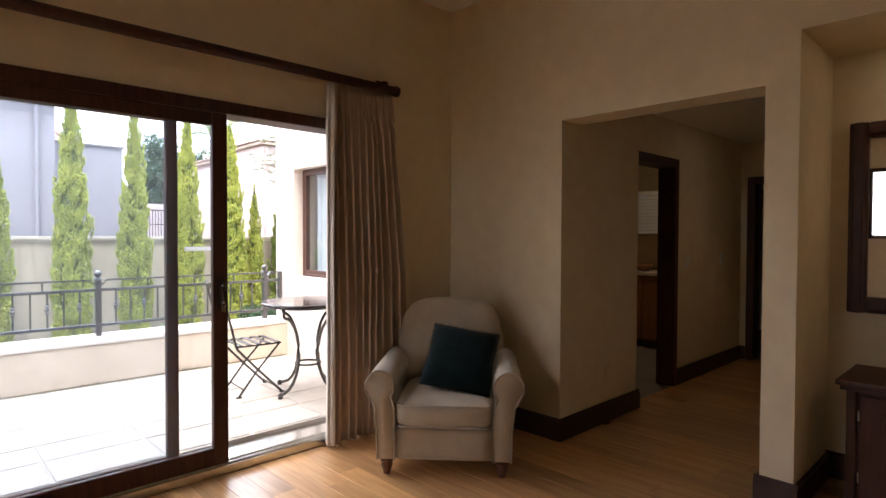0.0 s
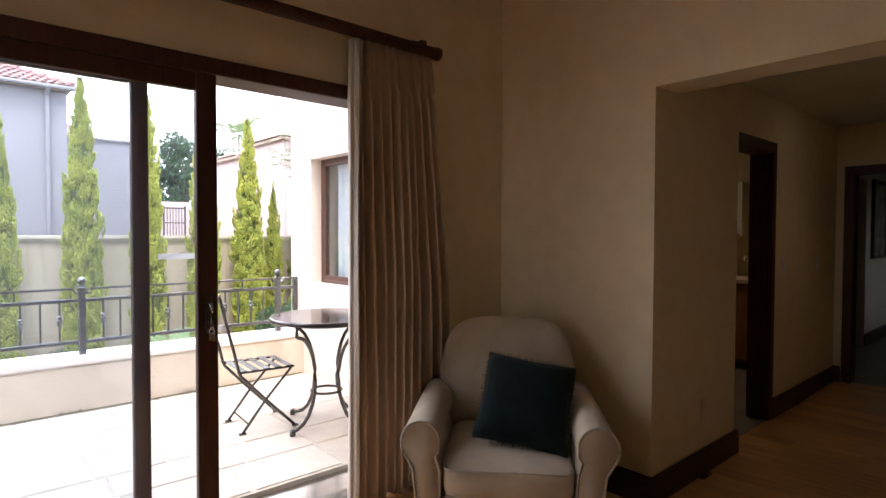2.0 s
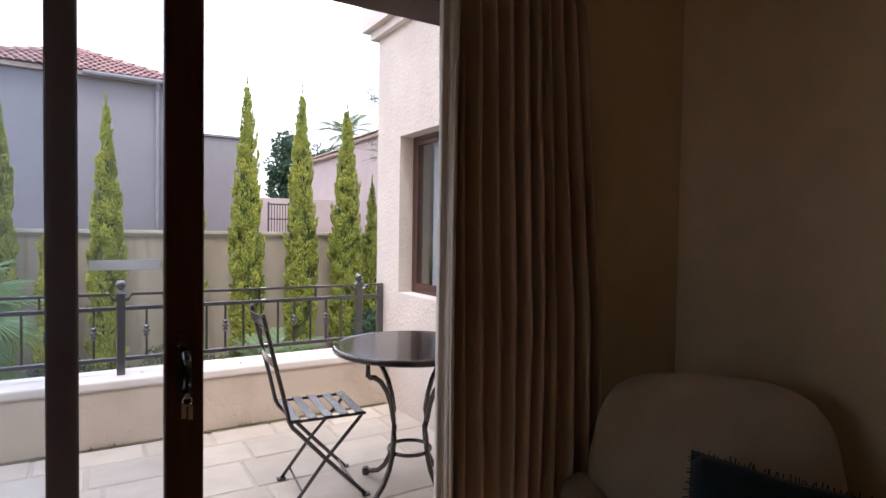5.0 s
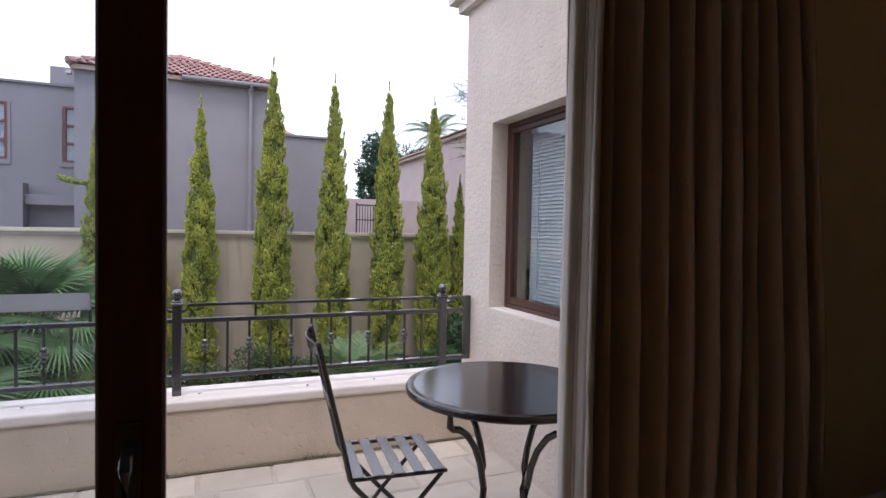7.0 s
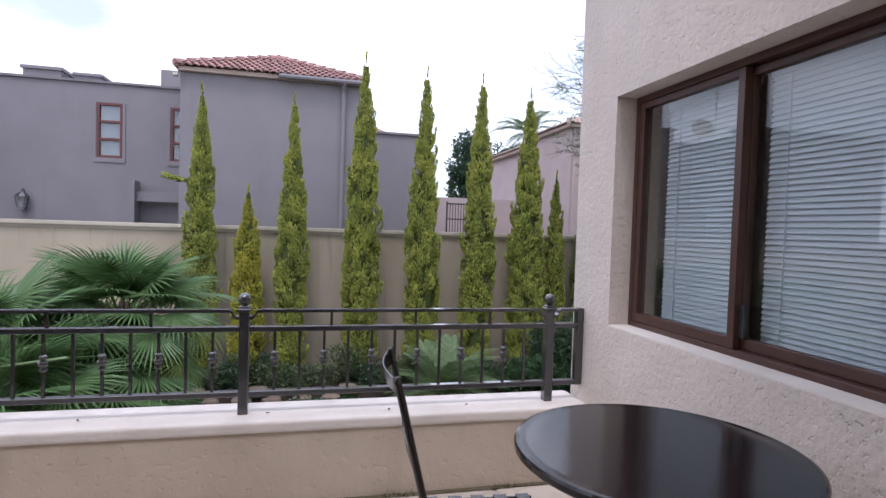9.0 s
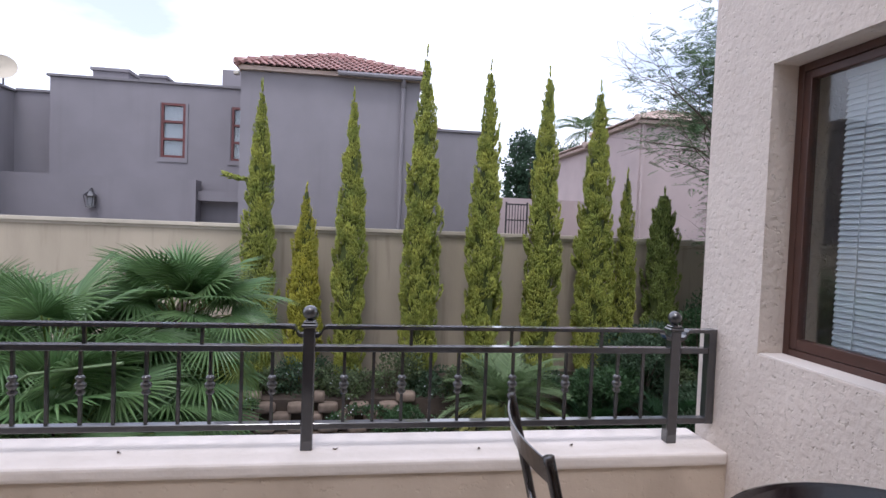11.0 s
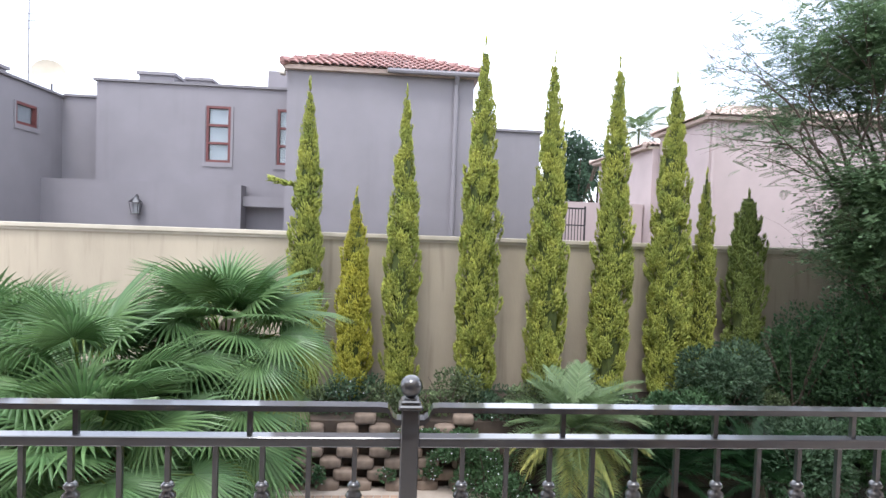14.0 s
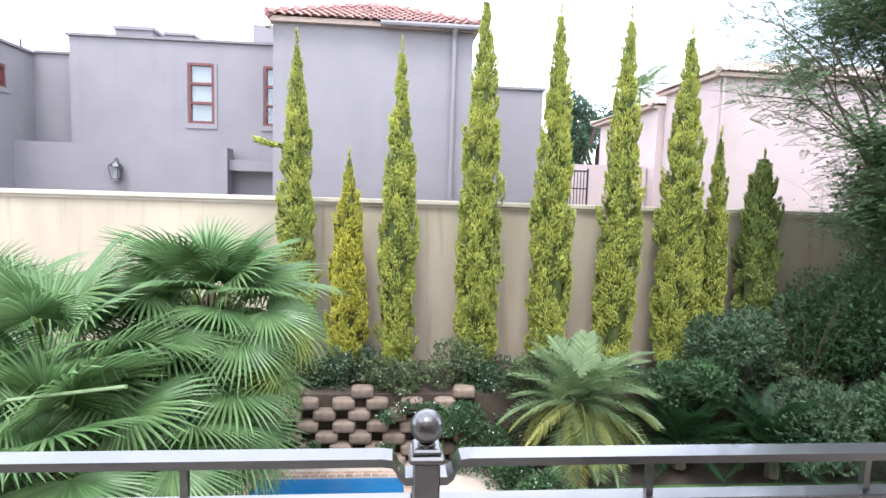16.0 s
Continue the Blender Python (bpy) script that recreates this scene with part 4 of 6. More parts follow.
# west window with frame and glass
wwin = thing("window_2", "dark framed window with clear panes", "window", pose(WEST - 0.12, 0, 0), kind="structure")
part("window_frame", boxes((-0.04, 0.04, 0.9, 0.96, 1.3, 2.4), (-0.04, 0.04, 2.24, 2.3, 1.3, 2.4), (-0.04, 0.04, 1.57, 1.63, 1.36, 2.34), (-0.04, 0.04, 0.96, 2.24, 1.3, 1.36), (-0.04, 0.04, 0.96, 2.24, 2.34, 2.4)), M_dark, wwin)
for y0, y1 in ((0.96, 1.57), (1.63, 2.24)):
    g = part("pane", boxes((-0.004, 0.004, y0, y1, 1.36, 2.34)), M_glass, wwin)
    g.visible_shadow = False

# ---- balcony window with blinds ----
win = thing("window_1", "brown framed sliding window with closed pale blinds", "window", pose(BX, 0, 0), kind="structure")
Y0, Y1, Z0, Z1 = WIN
fx0, fx1 = 0.105, 0.175
part("window_frame", boxes((fx0, fx1, Y0, Y0 + 0.03, Z0, Z1), (fx0, fx1, Y1 - 0.03, Y1, Z0, Z1), (fx0, fx1, Y0 + 0.03, Y1 - 0.03, Z1 - 0.03, Z1), (fx0, fx1, Y0 + 0.03, Y1 - 0.03, Z0, Z0 + 0.03), bevel=0.003), M_frame, win)
for a, b, xo in ((4.392, Y1 - 0.03, 0.108), (Y0 + 0.03, 4.425, 0.144)):
    s = new("sash")
    s.parent = win
    part("sash_frame", boxes((xo, xo + 0.034, a, a + 0.034, Z0 + 0.032, Z1 - 0.032), (xo, xo + 0.034, b - 0.034, b, Z0 + 0.032, Z1 - 0.032), (xo, xo + 0.034, a + 0.034, b - 0.034, Z1 - 0.062, Z1 - 0.032), (xo, xo + 0.034, a + 0.034, b - 0.034, Z0 + 0.032, Z0 + 0.072), bevel=0.003), M_frame, s)
    g = part("pane", boxes((xo + 0.014, xo + 0.02, a + 0.034, b - 0.034, Z0 + 0.072, Z1 - 0.062)), M_glass, s)
    g.visible_shadow = False
part("window_sill", boxes((0.003, 0.103, Y0 + 0.002, Y1 - 0.002, Z0 - 0.002, Z0 + 0.006), bevel=0.002), M_render_top, win)
part("latch", boxes((0.126, 0.143, 4.365, 4.39, 0.97, 1.09), bevel=0.002), M_iron, win)
for y0, y1 in ((Y0 + 0.03, 4.37), (4.44, 4.97)):
    bl = thing("window_blind", "closed white aluminium venetian blind behind glass", "blind", pose(BX + 0.215, (y0 + y1) / 2, Z0), group="window blinds")
    w = (y1 - y0) / 2
    part("head_rail", boxes((-0.015, 0.015, -w, w, Z1 - Z0 - 0.07, Z1 - Z0 - 0.04)), M_blind, bl)
    sm = finish("slat", boxes((-0.003, -0.0015, -w, w, -0.0135, 0.0135)), M_blind)
    for i in range(48):
        o = new("slat", sm)
        o.parent = bl
        o.matrix_local = pose(0, 0, 0.03 + i * 0.0212, 0, 26, 0)
    for y in (-w + 0.09, w - 0.09):
        bm = bmesh.new()
        tube(bm, [(-0.012, y, 0.02), (-0.012, y, Z1 - Z0 - 0.06)], 0.0018, n=5)
        part("cord", bm, M_blind, bl)

# ---- railing on the parapet ----
rail = thing("balcony_railing", "black wrought-iron railing with ball finials on the parapet", "railing", pose(1.19, 5.345, 0.02))
PX = [-3.01, -1.505, 0.0, 1.505]
for x in PX:
    bm = bmesh.new()
    box(bm, x - 0.0225, x + 0.0225, -0.0225, 0.0225, BTOP - 0.02, 0.915, bevel=0.003, seg=1)
    p = part("post", bm, M_iron, rail)
    bm = bmesh.new()
    box(bm, x - 0.030, x + 0.030, -0.030, 0.030, 0.915, 0.928, bevel=0.004, seg=1)
    box(bm, x - 0.024, x + 0.024, -0.024, 0.024, 0.928, 0.938, bevel=0.003, seg=1)
    part("cap", bm, M_iron, p)
    bm = bmesh.new()
    lathe(bm, [(0.016, 0.938), (0.012, 0.946)] + [(0.0285 * math.sin(a), 0.970 - 0.0285 * math.cos(a)) for a in [math.radians(25 + i * 15) for i in range(11)]], n=18, at=(x, 0, 0))
    part("ball_finial", bm, M_iron, p, smooth=True)
bm = bmesh.new()
box(bm, 1.655, 1.693, -0.02, 0.02, 0.52, 0.925, bevel=0.003, seg=1)
part("end_post", bm, M_iron, rail)
segs = list(zip(PX, PX[1:]))
for a, b in segs + [(PX[-1], 1.655)]:
    short = b - a < 0.5
    bm = bmesh.new()
    ins = 0.0225
    k = 0.05
    pts = [(a + ins, 0, 0.884), (a + ins + 0.012, 0, 0.884), (a + ins + 0.022, 0, 0.892), (a + ins + 0.028, 0, 0.906), (a + ins + 0.034, 0, 0.914), (a + ins + k, 0, 0.916)]
    end = [(b, 0, 0.916)] if short else [(2 * ((a + b) / 2) - q[0], 0, q[2]) for q in pts[::-1]]
    prof = pts + end
    h, wd = 0.007, 0.021
    prev = None
    for x, _, z in prof:
        ring = [bm.verts.new((x, -wd, z - h)), bm.verts.new((x, wd, z - h)), bm.verts.new((x, wd, z + h)), bm.verts.new((x, -wd, z + h))]
        if prev:
            for j in range(4):
                bm.faces.new((prev[j], prev[(j + 1) % 4], ring[(j + 1) % 4], ring[j]))
        prev = ring
    part("top_rail", bm, M_iron, rail)
    bm = bmesh.new()
    box(bm, a + ins, b - (0 if short else ins), -0.019, 0.019, 0.821, 0.845, bevel=0.002, seg=1)
    part("middle_rail", bm, M_iron, rail)
    bm = bmesh.new()
    box(bm, a + ins, b - (0 if short else ins), -0.019, 0.019, 0.522, 0.546, bevel=0.002, seg=1)
    part("bottom_rail", bm, M_iron, rail)
bal = boxes((-0.006, 0.006, -0.006, 0.006, 0.546, 0.821))
bal_me = finish("baluster", bal, M_iron)
kn = bmesh.new()
lathe(kn, [(0.009, 0.655), (0.016, 0.662), (0.017, 0.668), (0.010, 0.676), (0.018, 0.684), (0.021, 0.692), (0.018, 0.700), (0.010, 0.708), (0.017, 0.716), (0.016, 0.722), (0.009, 0.729)], n=12)
kn_me = finish("knuckle", kn, M_iron, True)
up_me = finish("short_upright", boxes((-0.006, 0.006, -0.006, 0.006, 0.845, 0.910)), M_iron)
for a, b in segs:
    n_ = 12
    d = (b - a - 0.27) / (n_ - 1)
    for i in range(n_):
        o = new("baluster", bal_me)
        o.parent = rail
        o.matrix_local = pose(a + 0.135 + d * i, 0, 0)
        if i % 2 == (0 if a >= 0 else 1):
            q = new("knuckle", kn_me)
            q.parent = o
    for f in (0.26, 0.53, 0.785):
        q = new("short_upright", up_me)
        q.parent = rail
        q.matrix_local = pose(a + (b - a) * (f if a >= 0 else 1 - f), 0, 0)

M_dry = mat("dry_brown_leaf", (0.10, 0.06, 0.035), (0.06, 0.035, 0.02), rough=0.9, scale=30)
for i, (x, y) in enumerate(((1.30, 5.33), (1.86, 5.30), (0.52, 5.335), (2.25, 5.32), (0.05, 5.32))):
    d = thing("dry_leaf", "tiny curled dry leaf on the coping", "leaf", pose(x, y, BTOP + 0.001, 0, 0, 70 * i), group="dry leaves")
    bm = bmesh.new()
    ring = [bm.verts.new((0.012 * math.cos(a), 0.006 * math.sin(a), 0.001 + 0.006 * abs(math.cos(a)))) for a in [k * math.pi / 4 for k in range(8)]]
    top = bm.verts.new((0, 0, 0.004))
    for k in range(8):
        bm.faces.new((ring[k], ring[(k + 1) % 8], top))
    part("blade", bm, M_dry, d)

# ---- bistro table and folding chair ----
tab = thing("bistro_table", "round dark metal bistro table with curved legs", "table", pose(2.345, 3.89, PATIO, 0, 0, 18))
bm = bmesh.new()
R = 0.368
lathe(bm, [(0.001, 0.690), (R - 0.03, 0.690), (R - 0.008, 0.692), (R, 0.699), (R, 0.712), (R - 0.004, 0.718), (R - 0.012, 0.7205), (R - 0.03, 0.7195), (0.001, 0.7195)], n=64)
part("tabletop", bm, M_tabletop, tab, "glossy dark enamelled top", smooth=False)
for i in range(4):
    c, s = math.cos(i * math.pi / 2), math.sin(i * math.pi / 2)
    bm = bmesh.new()
    rz = [(0.30, 0.69), (0.30, 0.615), (0.285, 0.606), (0.255, 0.600), (0.215, 0.575), (0.17, 0.52), (0.14, 0.455), (0.122, 0.38), (0.116, 0.30), (0.125, 0.22), (0.150, 0.15), (0.19, 0.09), (0.24, 0.05), (0.30, 0.03), (0.345, 0.028)]
    tube(bm, [(0.9 * r * c, 0.9 * r * s, z) for r, z in rz], 0.0125, n=8)
    lg = part("leg", bm, M_bronze, tab, smooth=True)
    b2 = bmesh.new()
    lathe(b2, [(0.016, 0.0), (0.019, 0.004), (0.019, 0.03), (0.012, 0.04)], n=10, at=(0.31 * c, 0.31 * s, 0))
    part("foot", b2, M_bronze, lg, smooth=True)
for z in (0.22, 0.70):
    bm = bmesh.new()
    rr = 0.10 if z < 0.5 else 0.27
    tube(bm, [(rr * math.cos(a), rr * math.sin(a), z if z < 0.5 else 0.682) for a in [k * math.pi / 14 for k in range(28)]], 0.009, n=6, closed=True)
    part("ring", bm, M_bronze, tab, smooth=True)

bc = thing("folding_chair", "dark metal slatted folding bistro chair", "chair", pose(1.987, 4.165, PATIO, 0, 0, -5.5) @ Matrix.Diagonal((0.96, 0.96, 0.93, 1)))
SW = 0.185
for s in (-1, 1):
    y = s * SW
    bm = bmesh.new()
    pts = [(-0.302, 0.955), (-0.296, 0.93), (-0.270, 0.82), (-0.242, 0.70), (-0.208, 0.56), (-0.18, 0.43), (-0.165, 0.40), (0.0, 0.215), (0.19, 0.012)]
    tube(bm, [(x, y, z) for x, z in pts], 0.0105, n=8)
    lg = part("back_leg", bm, M_bronze, bc, smooth=True)
    b2 = bmesh.new()
    box(b2, 0.175, 0.215, y - 0.013, y + 0.013, 0.0, 0.012, bevel=0.003)
    part("foot", b2, M_bronze, lg)
    bm = bmesh.new()
    yi = s * (SW - 0.022)
    tube(bm, [(0.185, yi, 0.43), (0.17, yi, 0.405), (0.0, yi, 0.212), (-0.15, yi, 0.012)], 0.0095, n=8)
    lg = part("front_leg", bm, M_bronze, bc, smooth=True)
    b2 = bmesh.new()
    box(b2, -0.175, -0.13, yi - 0.013, yi + 0.013, 0.0, 0.012, bevel=0.003)
    part("foot", b2, M_bronze, lg)
    bm = bmesh.new()
    tube(bm, [(-0.18, y * 0.98, 0.425), (0.19, y * 0.98, 0.425)], 0.008, n=6)
    part("seat_rail", bm, M_bronze, bc)
for i in range(5):
    x = -0.150 + i * 0.077
    part("seat_slat", boxes((x - 0.022, x + 0.022, -SW - 0.006, SW + 0.006, 0.433, 0.4375), bevel=0.0015), M_bronze, bc)
for z0, xo, bow in ((0.925, -0.294, 0.028), (0.715, -0.246, 0.010)):
    bm = bmesh.new()
    prev = None
    for k in range(13):
        u = -1 + 2 * k / 12
        yy, xx = u * SW, xo - bow * (1 - u * u)
        ring = [bm.verts.new((xx - 0.002, yy, z0 - 0.022)), bm.verts.new((xx + 0.002, yy, z0 - 0.022)), bm.verts.new((xx - 0.006, yy, z0 + 0.022)), bm.verts.new((xx - 0.010, yy, z0 + 0.022))]
        if prev:
            for j in range(4):
                bm.faces.new((prev[j], prev[(j + 1) % 4], ring[(j + 1) % 4], ring[j]))
        else:
            bm.faces.new(ring[::-1])
        prev = ring
    bm.faces.new(prev)
    bmesh.ops.recalc_face_normals(bm, faces=bm.faces)
    part("back_slat", bm, M_bronze, bc)
bm = bmesh.new()
tube(bm, [(0.15, -SW, 0.055), (0.15, SW, 0.055)], 0.006, n=6)
part("stretcher", bm, M_bronze, bc)
bm = bmesh.new()
tube(bm, [(-0.11, -SW + 0.02, 0.06), (-0.11, SW - 0.02, 0.06)], 0.006, n=6)
part("stretcher", bm, M_bronze, bc)

# grime and small weeds along the foot of the parapet
verts, faces = [], []
rg = random.Random(91)
n_ = 260
for i in range(n_ + 1):
    x = -2.58 + 5.44 * i / n_
    w = 0.010 + 0.014 * max(0.0, 0.5 + noise.noise(Vector((x * 3.1, 0.4, 0)))) + rg.uniform(0, 0.004)
    verts += [Vector((x, BYF + 0.011, PATIO + 0.009)), Vector((x, BYF + 0.011 - w, PATIO + 0.005))]
    if i:
        k = 2 * i
        faces.append((k - 2, k - 1, k + 1, k))
for c in (-1.9, -0.7, 0.35, 1.1, 1.9, 2.45):
    for i in range(26):
        p = Vector((c + rg.gauss(0, 0.05), BYF + rg.uniform(-0.02, 0.008), PATIO + 0.004))
        d = Vector((rg.uniform(-0.6, 0.6), rg.uniform(-0.7, 0.1), 1)).normalized() * rg.uniform(0.012, 0.04)
        k = len(verts)
        verts += [p + Vector((0.003, 0, 0)), p - Vector((0.003, 0, 0)), p + d]
        faces.append((k, k + 1, k + 2))
grime = new("moss_line", quick_mesh("moss_line", verts, faces, mat("dark_mossy_grime", (0.16, 0.13, 0.08), (0.09, 0.085, 0.045), rough=0.95, scale=30)))
tagged(grime, "dark mossy grime along the parapet's foot", "moss", "", "stuff")

# ---- roofs and fittings of the neighbouring houses ----
def tile_mesh(name, w, l, material):
    """One curved clay tile, laid with its lower edge at y=0, running up +y."""
    bm = bmesh.new()
    n_ = 5
    rows = []
    for y, k in ((0.0, 1.0), (l, 0.92)):
        rows.append([bm.verts.new((-w / 2 * k + w * k * i / n_, y, 0.034 * math.sin(math.pi * i / n_) * k + (0.016 if y == 0 else 0))) for i in range(n_ + 1)])
    for i in range(n_):
        bm.faces.new((rows[0][i], rows[0][i + 1], rows[1][i + 1], rows[1][i]))
    lip = [bm.verts.new((v.co.x, v.co.y, v.co.z - 0.018)) for v in rows[0]]
    for i in range(n_):
        bm.faces.new((lip[i], lip[i + 1], rows[0][i + 1], rows[0][i]))
    return finish(name, bm, material)

def hip_roof(house, inv, x0, x1, y0, y1, ze, zr, faces="SW", base=None, inset=None):
    """Hipped roof: a slab below and rows of single tiles on the named sides, the others joined."""
    inset = inset or min(x1 - x0, y1 - y0) / 2
    if x1 - x0 > y1 - y0:
        ra, rb = Vector((x0 + inset, (y0 + y1) / 2, zr)), Vector((x1 - inset, (y0 + y1) / 2, zr))
    else:
        ra, rb = Vector(((x0 + x1) / 2, y0 + inset, zr)), Vector(((x0 + x1) / 2, y1 - inset, zr))
    c = [Vector((x0, y0, ze)), Vector((x1, y0, ze)), Vector((x1, y1, ze)), Vector((x0, y1, ze))]
    wide = x1 - x0 > y1 - y0
    quads = {"S": (c[0], c[1], rb if wide else ra, ra), "E": (c[1], c[2], rb, rb if wide else ra),
             "N": (c[2], c[3], ra if wide else rb, rb), "W": (c[3], c[0], ra, ra if wide else rb)}
    bm = bmesh.new()
    for q in quads.values():
        vs = []
        for p in q:
            if not vs or (p - vs[-1]).length > 1e-4:
                vs.append(p)
        if (vs[0] - vs[-1]).length < 1e-4:
            vs.pop()
        bm.faces.new([bm.verts.new(inv @ p) for p in vs])
    box(bm, x0 + 0.05, x1 - 0.05, y0 + 0.05, y1 - 0.05, ze - 0.09, ze - 0.005, m=inv)
    roof = part("roof", bm, M_tile_stuff, house, "terracotta tiled hipped roof")
    me = tile_mesh("roof_tile", 0.15, 0.28, M_tile)
    jv, jf = [], []
    for key, (a, b, d, e) in quads.items():
        top0, top1 = e, d
        along = (b - a).normalized()
        mid_b, mid_t = (a + b) / 2, (top0 + top1) / 2
        up = mid_t - mid_b
        up -= along * up.dot(along)
        ln = up.length
        up.normalize()
        nrm = along.cross(up)
        rows = int(ln / 0.23)
        for r in range(rows):
            f = r * 0.23 / ln
            l_, r_ = a.lerp(top0, f), b.lerp(top1, f)
            wd = (r_ - l_).length
            cnt = max(1, int(wd / 0.15))
            for i in range(cnt):
                p = l_ + along * ((i + 0.5) * wd / cnt) + nrm * 0.008 - up * 0.04
                m4 = Matrix((along, up, nrm)).transposed().to_4x4()
                m4.translation = p
                if key in faces:
                    o = new("roof_tile", me)
                    o.parent = roof
                    o.matrix_local = inv @ m4
                elif key in "SW" or house is grey:
                    k = len(jv)
                    jv += [inv @ m4 @ v.co for v in me.vertices]
                    jf += [tuple(k + q for q in p2.vertices) for p2 in me.polygons]
    if jv:
        o = new("roof_tiles", quick_mesh("roof_tiles", jv, jf, M_tile_stuff))
        o.parent = roof
        o["kind"] = "stuff"
    for p, q in ((c[0], ra), (c[1], rb if wide else ra), (c[2], rb), (c[3], ra if wide else rb), (ra, rb)):
        if (p - q).length < 0.05:
            continue
        n2 = max(2, int((p - q).length / 0.3))
        for i in range(n2):
            bm = bmesh.new()
            s, t2 = p.lerp(q, i / n2), p.lerp(q, (i + 1.1) / n2 if i < n2 - 1 else 1)
            tube(bm, [inv @ (s + Vector((0, 0, 0.03))), inv @ (t2 + Vector((0, 0, 0.015)))], [0.085, 0.07], n=8)
            part("ridge_tile", bm, M_tile if house is grey else M_tile_stuff, roof)
    return roof
G_inv = Matrix.Translation((0, -NF, 0))
hip_roof(grey, G_inv, -1.13, 2.62, NF - 0.16, NF + 4.1, 4.43, 5.24, faces="S")
hip_roof(grey, G_inv, 2.1, 3.45, NF + 2.6, NF + 4.4, 3.75, 4.2, faces="")
bm = bmesh.new()
tube(bm, [(0.85, -0.20, 4.38), (2.66, -0.20, 4.38)], 0.05, n=8)
part("gutter", bm, M_grey, grey)
bm = bmesh.new()
tube(bm, [(2.18, -0.20, 4.35), (2.18, -0.06, 4.20), (2.18, -0.055, 0.3)], 0.045, n=8)
part("downpipe", bm, M_grey, grey)
lan = thing("wall_lantern", "black iron carriage lantern on the grey wall", "lantern", pose(-4.15, NL - 0.352, 1.49) @ Matrix.Diagonal((0.82, 0.82, 0.82, 1)))
bm = bmesh.new()
for s, t2 in ((-1, -1), (1, -1), (1, 1), (-1, 1)):
    tube(bm, [(s * 0.07, -0.16 + t2 * 0.07, 0.03), (s * 0.11, -0.16 + t2 * 0.11, 0.30)], 0.009, n=5)
box(bm, -0.085, 0.085, -0.245, -0.075, 0.0, 0.03)
part("frame", bm, M_iron, lan)
bm = bmesh.new()
lathe(bm, [(0.17, 0.30), (0.15, 0.33), (0.06, 0.41), (0.03, 0.43), (0.02, 0.47)], n=8, at=(0, -0.16, 0))
part("roof", bm, M_iron, lan)
bm = bmesh.new()
tube(bm, [(0, 0, 0.20), (0, -0.03, 0.46), (0, -0.10, 0.50), (0, -0.16, 0.47)], 0.012, n=6)
part("bracket", bm, M_iron, lan)
bm = bmesh.new()
lathe(bm, [(0.07, 0.035), (0.10, 0.295)], n=4, at=(0, -0.16, 0))
part("pane", bm, mat("smoky_lantern_glass", (0.35, 0.36, 0.37), rough=0.2, scale=5), lan, "pale smoky glass")
camh = thing("security_camera", "small white security camera under the eaves", "camera", pose(-1.10, NF - 0.02, 4.24))
part("body", boxes((-0.06, 0.03, -0.16, -0.02, -0.03, 0.03), bevel=0.01), M_top, camh)
part("mount", boxes((-0.02, 0.02, -0.05, 0.02, 0.02, 0.07)), M_top, camh)
dish = thing("satellite_dish", "pale satellite dish on the roof edge", "satellite dish", pose(-6.3, NL + 0.3, 3.97))
bm = bmesh.new()
lathe(bm, [(0.01, 0.0), (0.15, 0.02), (0.30, 0.08), (0.305, 0.085), (0.30, 0.07), (0.15, 0.005), (0.02, -0.02)], n=20)
bmesh.ops.transform(bm, matrix=pose(0, 0, 0.42, 65, 0, 25), verts=bm.verts)
part("reflector", bm, M_bcap, dish, smooth=True)
bm = bmesh.new()
tube(bm, [(0, 0.1, 0.0), (0, 0.1, 0.45)], 0.02)
part("mast", bm, M_greycap, dish)
ant = thing("tv_antenna", "thin metal television aerial on the roof", "antenna", pose(-6.65, NL + 0.2, 3.97))
bm = bmesh.new()
tube(bm, [(0, 0, 0), (0, 0, 2.10)], 0.014, n=6)
part("mast", bm, M_greycap, ant)
for z, w in ((2.05, 0.18), (1.93, 0.15), (1.60, 0.13), (1.46, 0.16), (1.30, 0.13)):
    bm = bmesh.new()
    tube(bm, [(-w, 0, z), (w, 0, z + 0.03)], 0.008, n=5)
    part("element", bm, M_greycap, ant)

pink = thing("pink_house", "pinkish rendered house with a terracotta hipped roof", "house", pose(8.5, 17, 0))
P_inv = Matrix.Translation((-8.5, -17, 0))
part("front_block", boxes((0, 6, 0, 2.6, 0, 4.24)), M_pink, pink)
part("rear_block", boxes((-0.2, 6, 2.6, 6.9, 0, 3.92)), M_pink, pink)
part("fascia", boxes((-0.12, 6.1, -0.14, 2.6, 4.24, 4.31), (-0.32, 6.1, 2.6, 7.0, 3.92, 3.99)), M_bcap, pink)
hip_roof(pink, P_inv, 8.3, 14.7, 16.8, 19.8, 4.34, 4.85, faces="")
hip_roof(pink, P_inv, 8.05, 14.7, 19.6, 24.2, 4.02, 4.45, faces="")
bm = bmesh.new()
tube(bm, [(0.07, -0.06, 4.22), (0.07, -0.06, 0.2)], 0.04, n=7)
part("downpipe", bm, M_pink, pink)
structure("wall_street", boxes((4.2, 8.25, 20.0, 20.2, 0, 2.35)), M_pink, "low pinkish street wall", "wall")
gate = thing("driveway_gate", "black iron driveway gate with upright bars", "gate", pose(5.26, 18.0, 0.12))
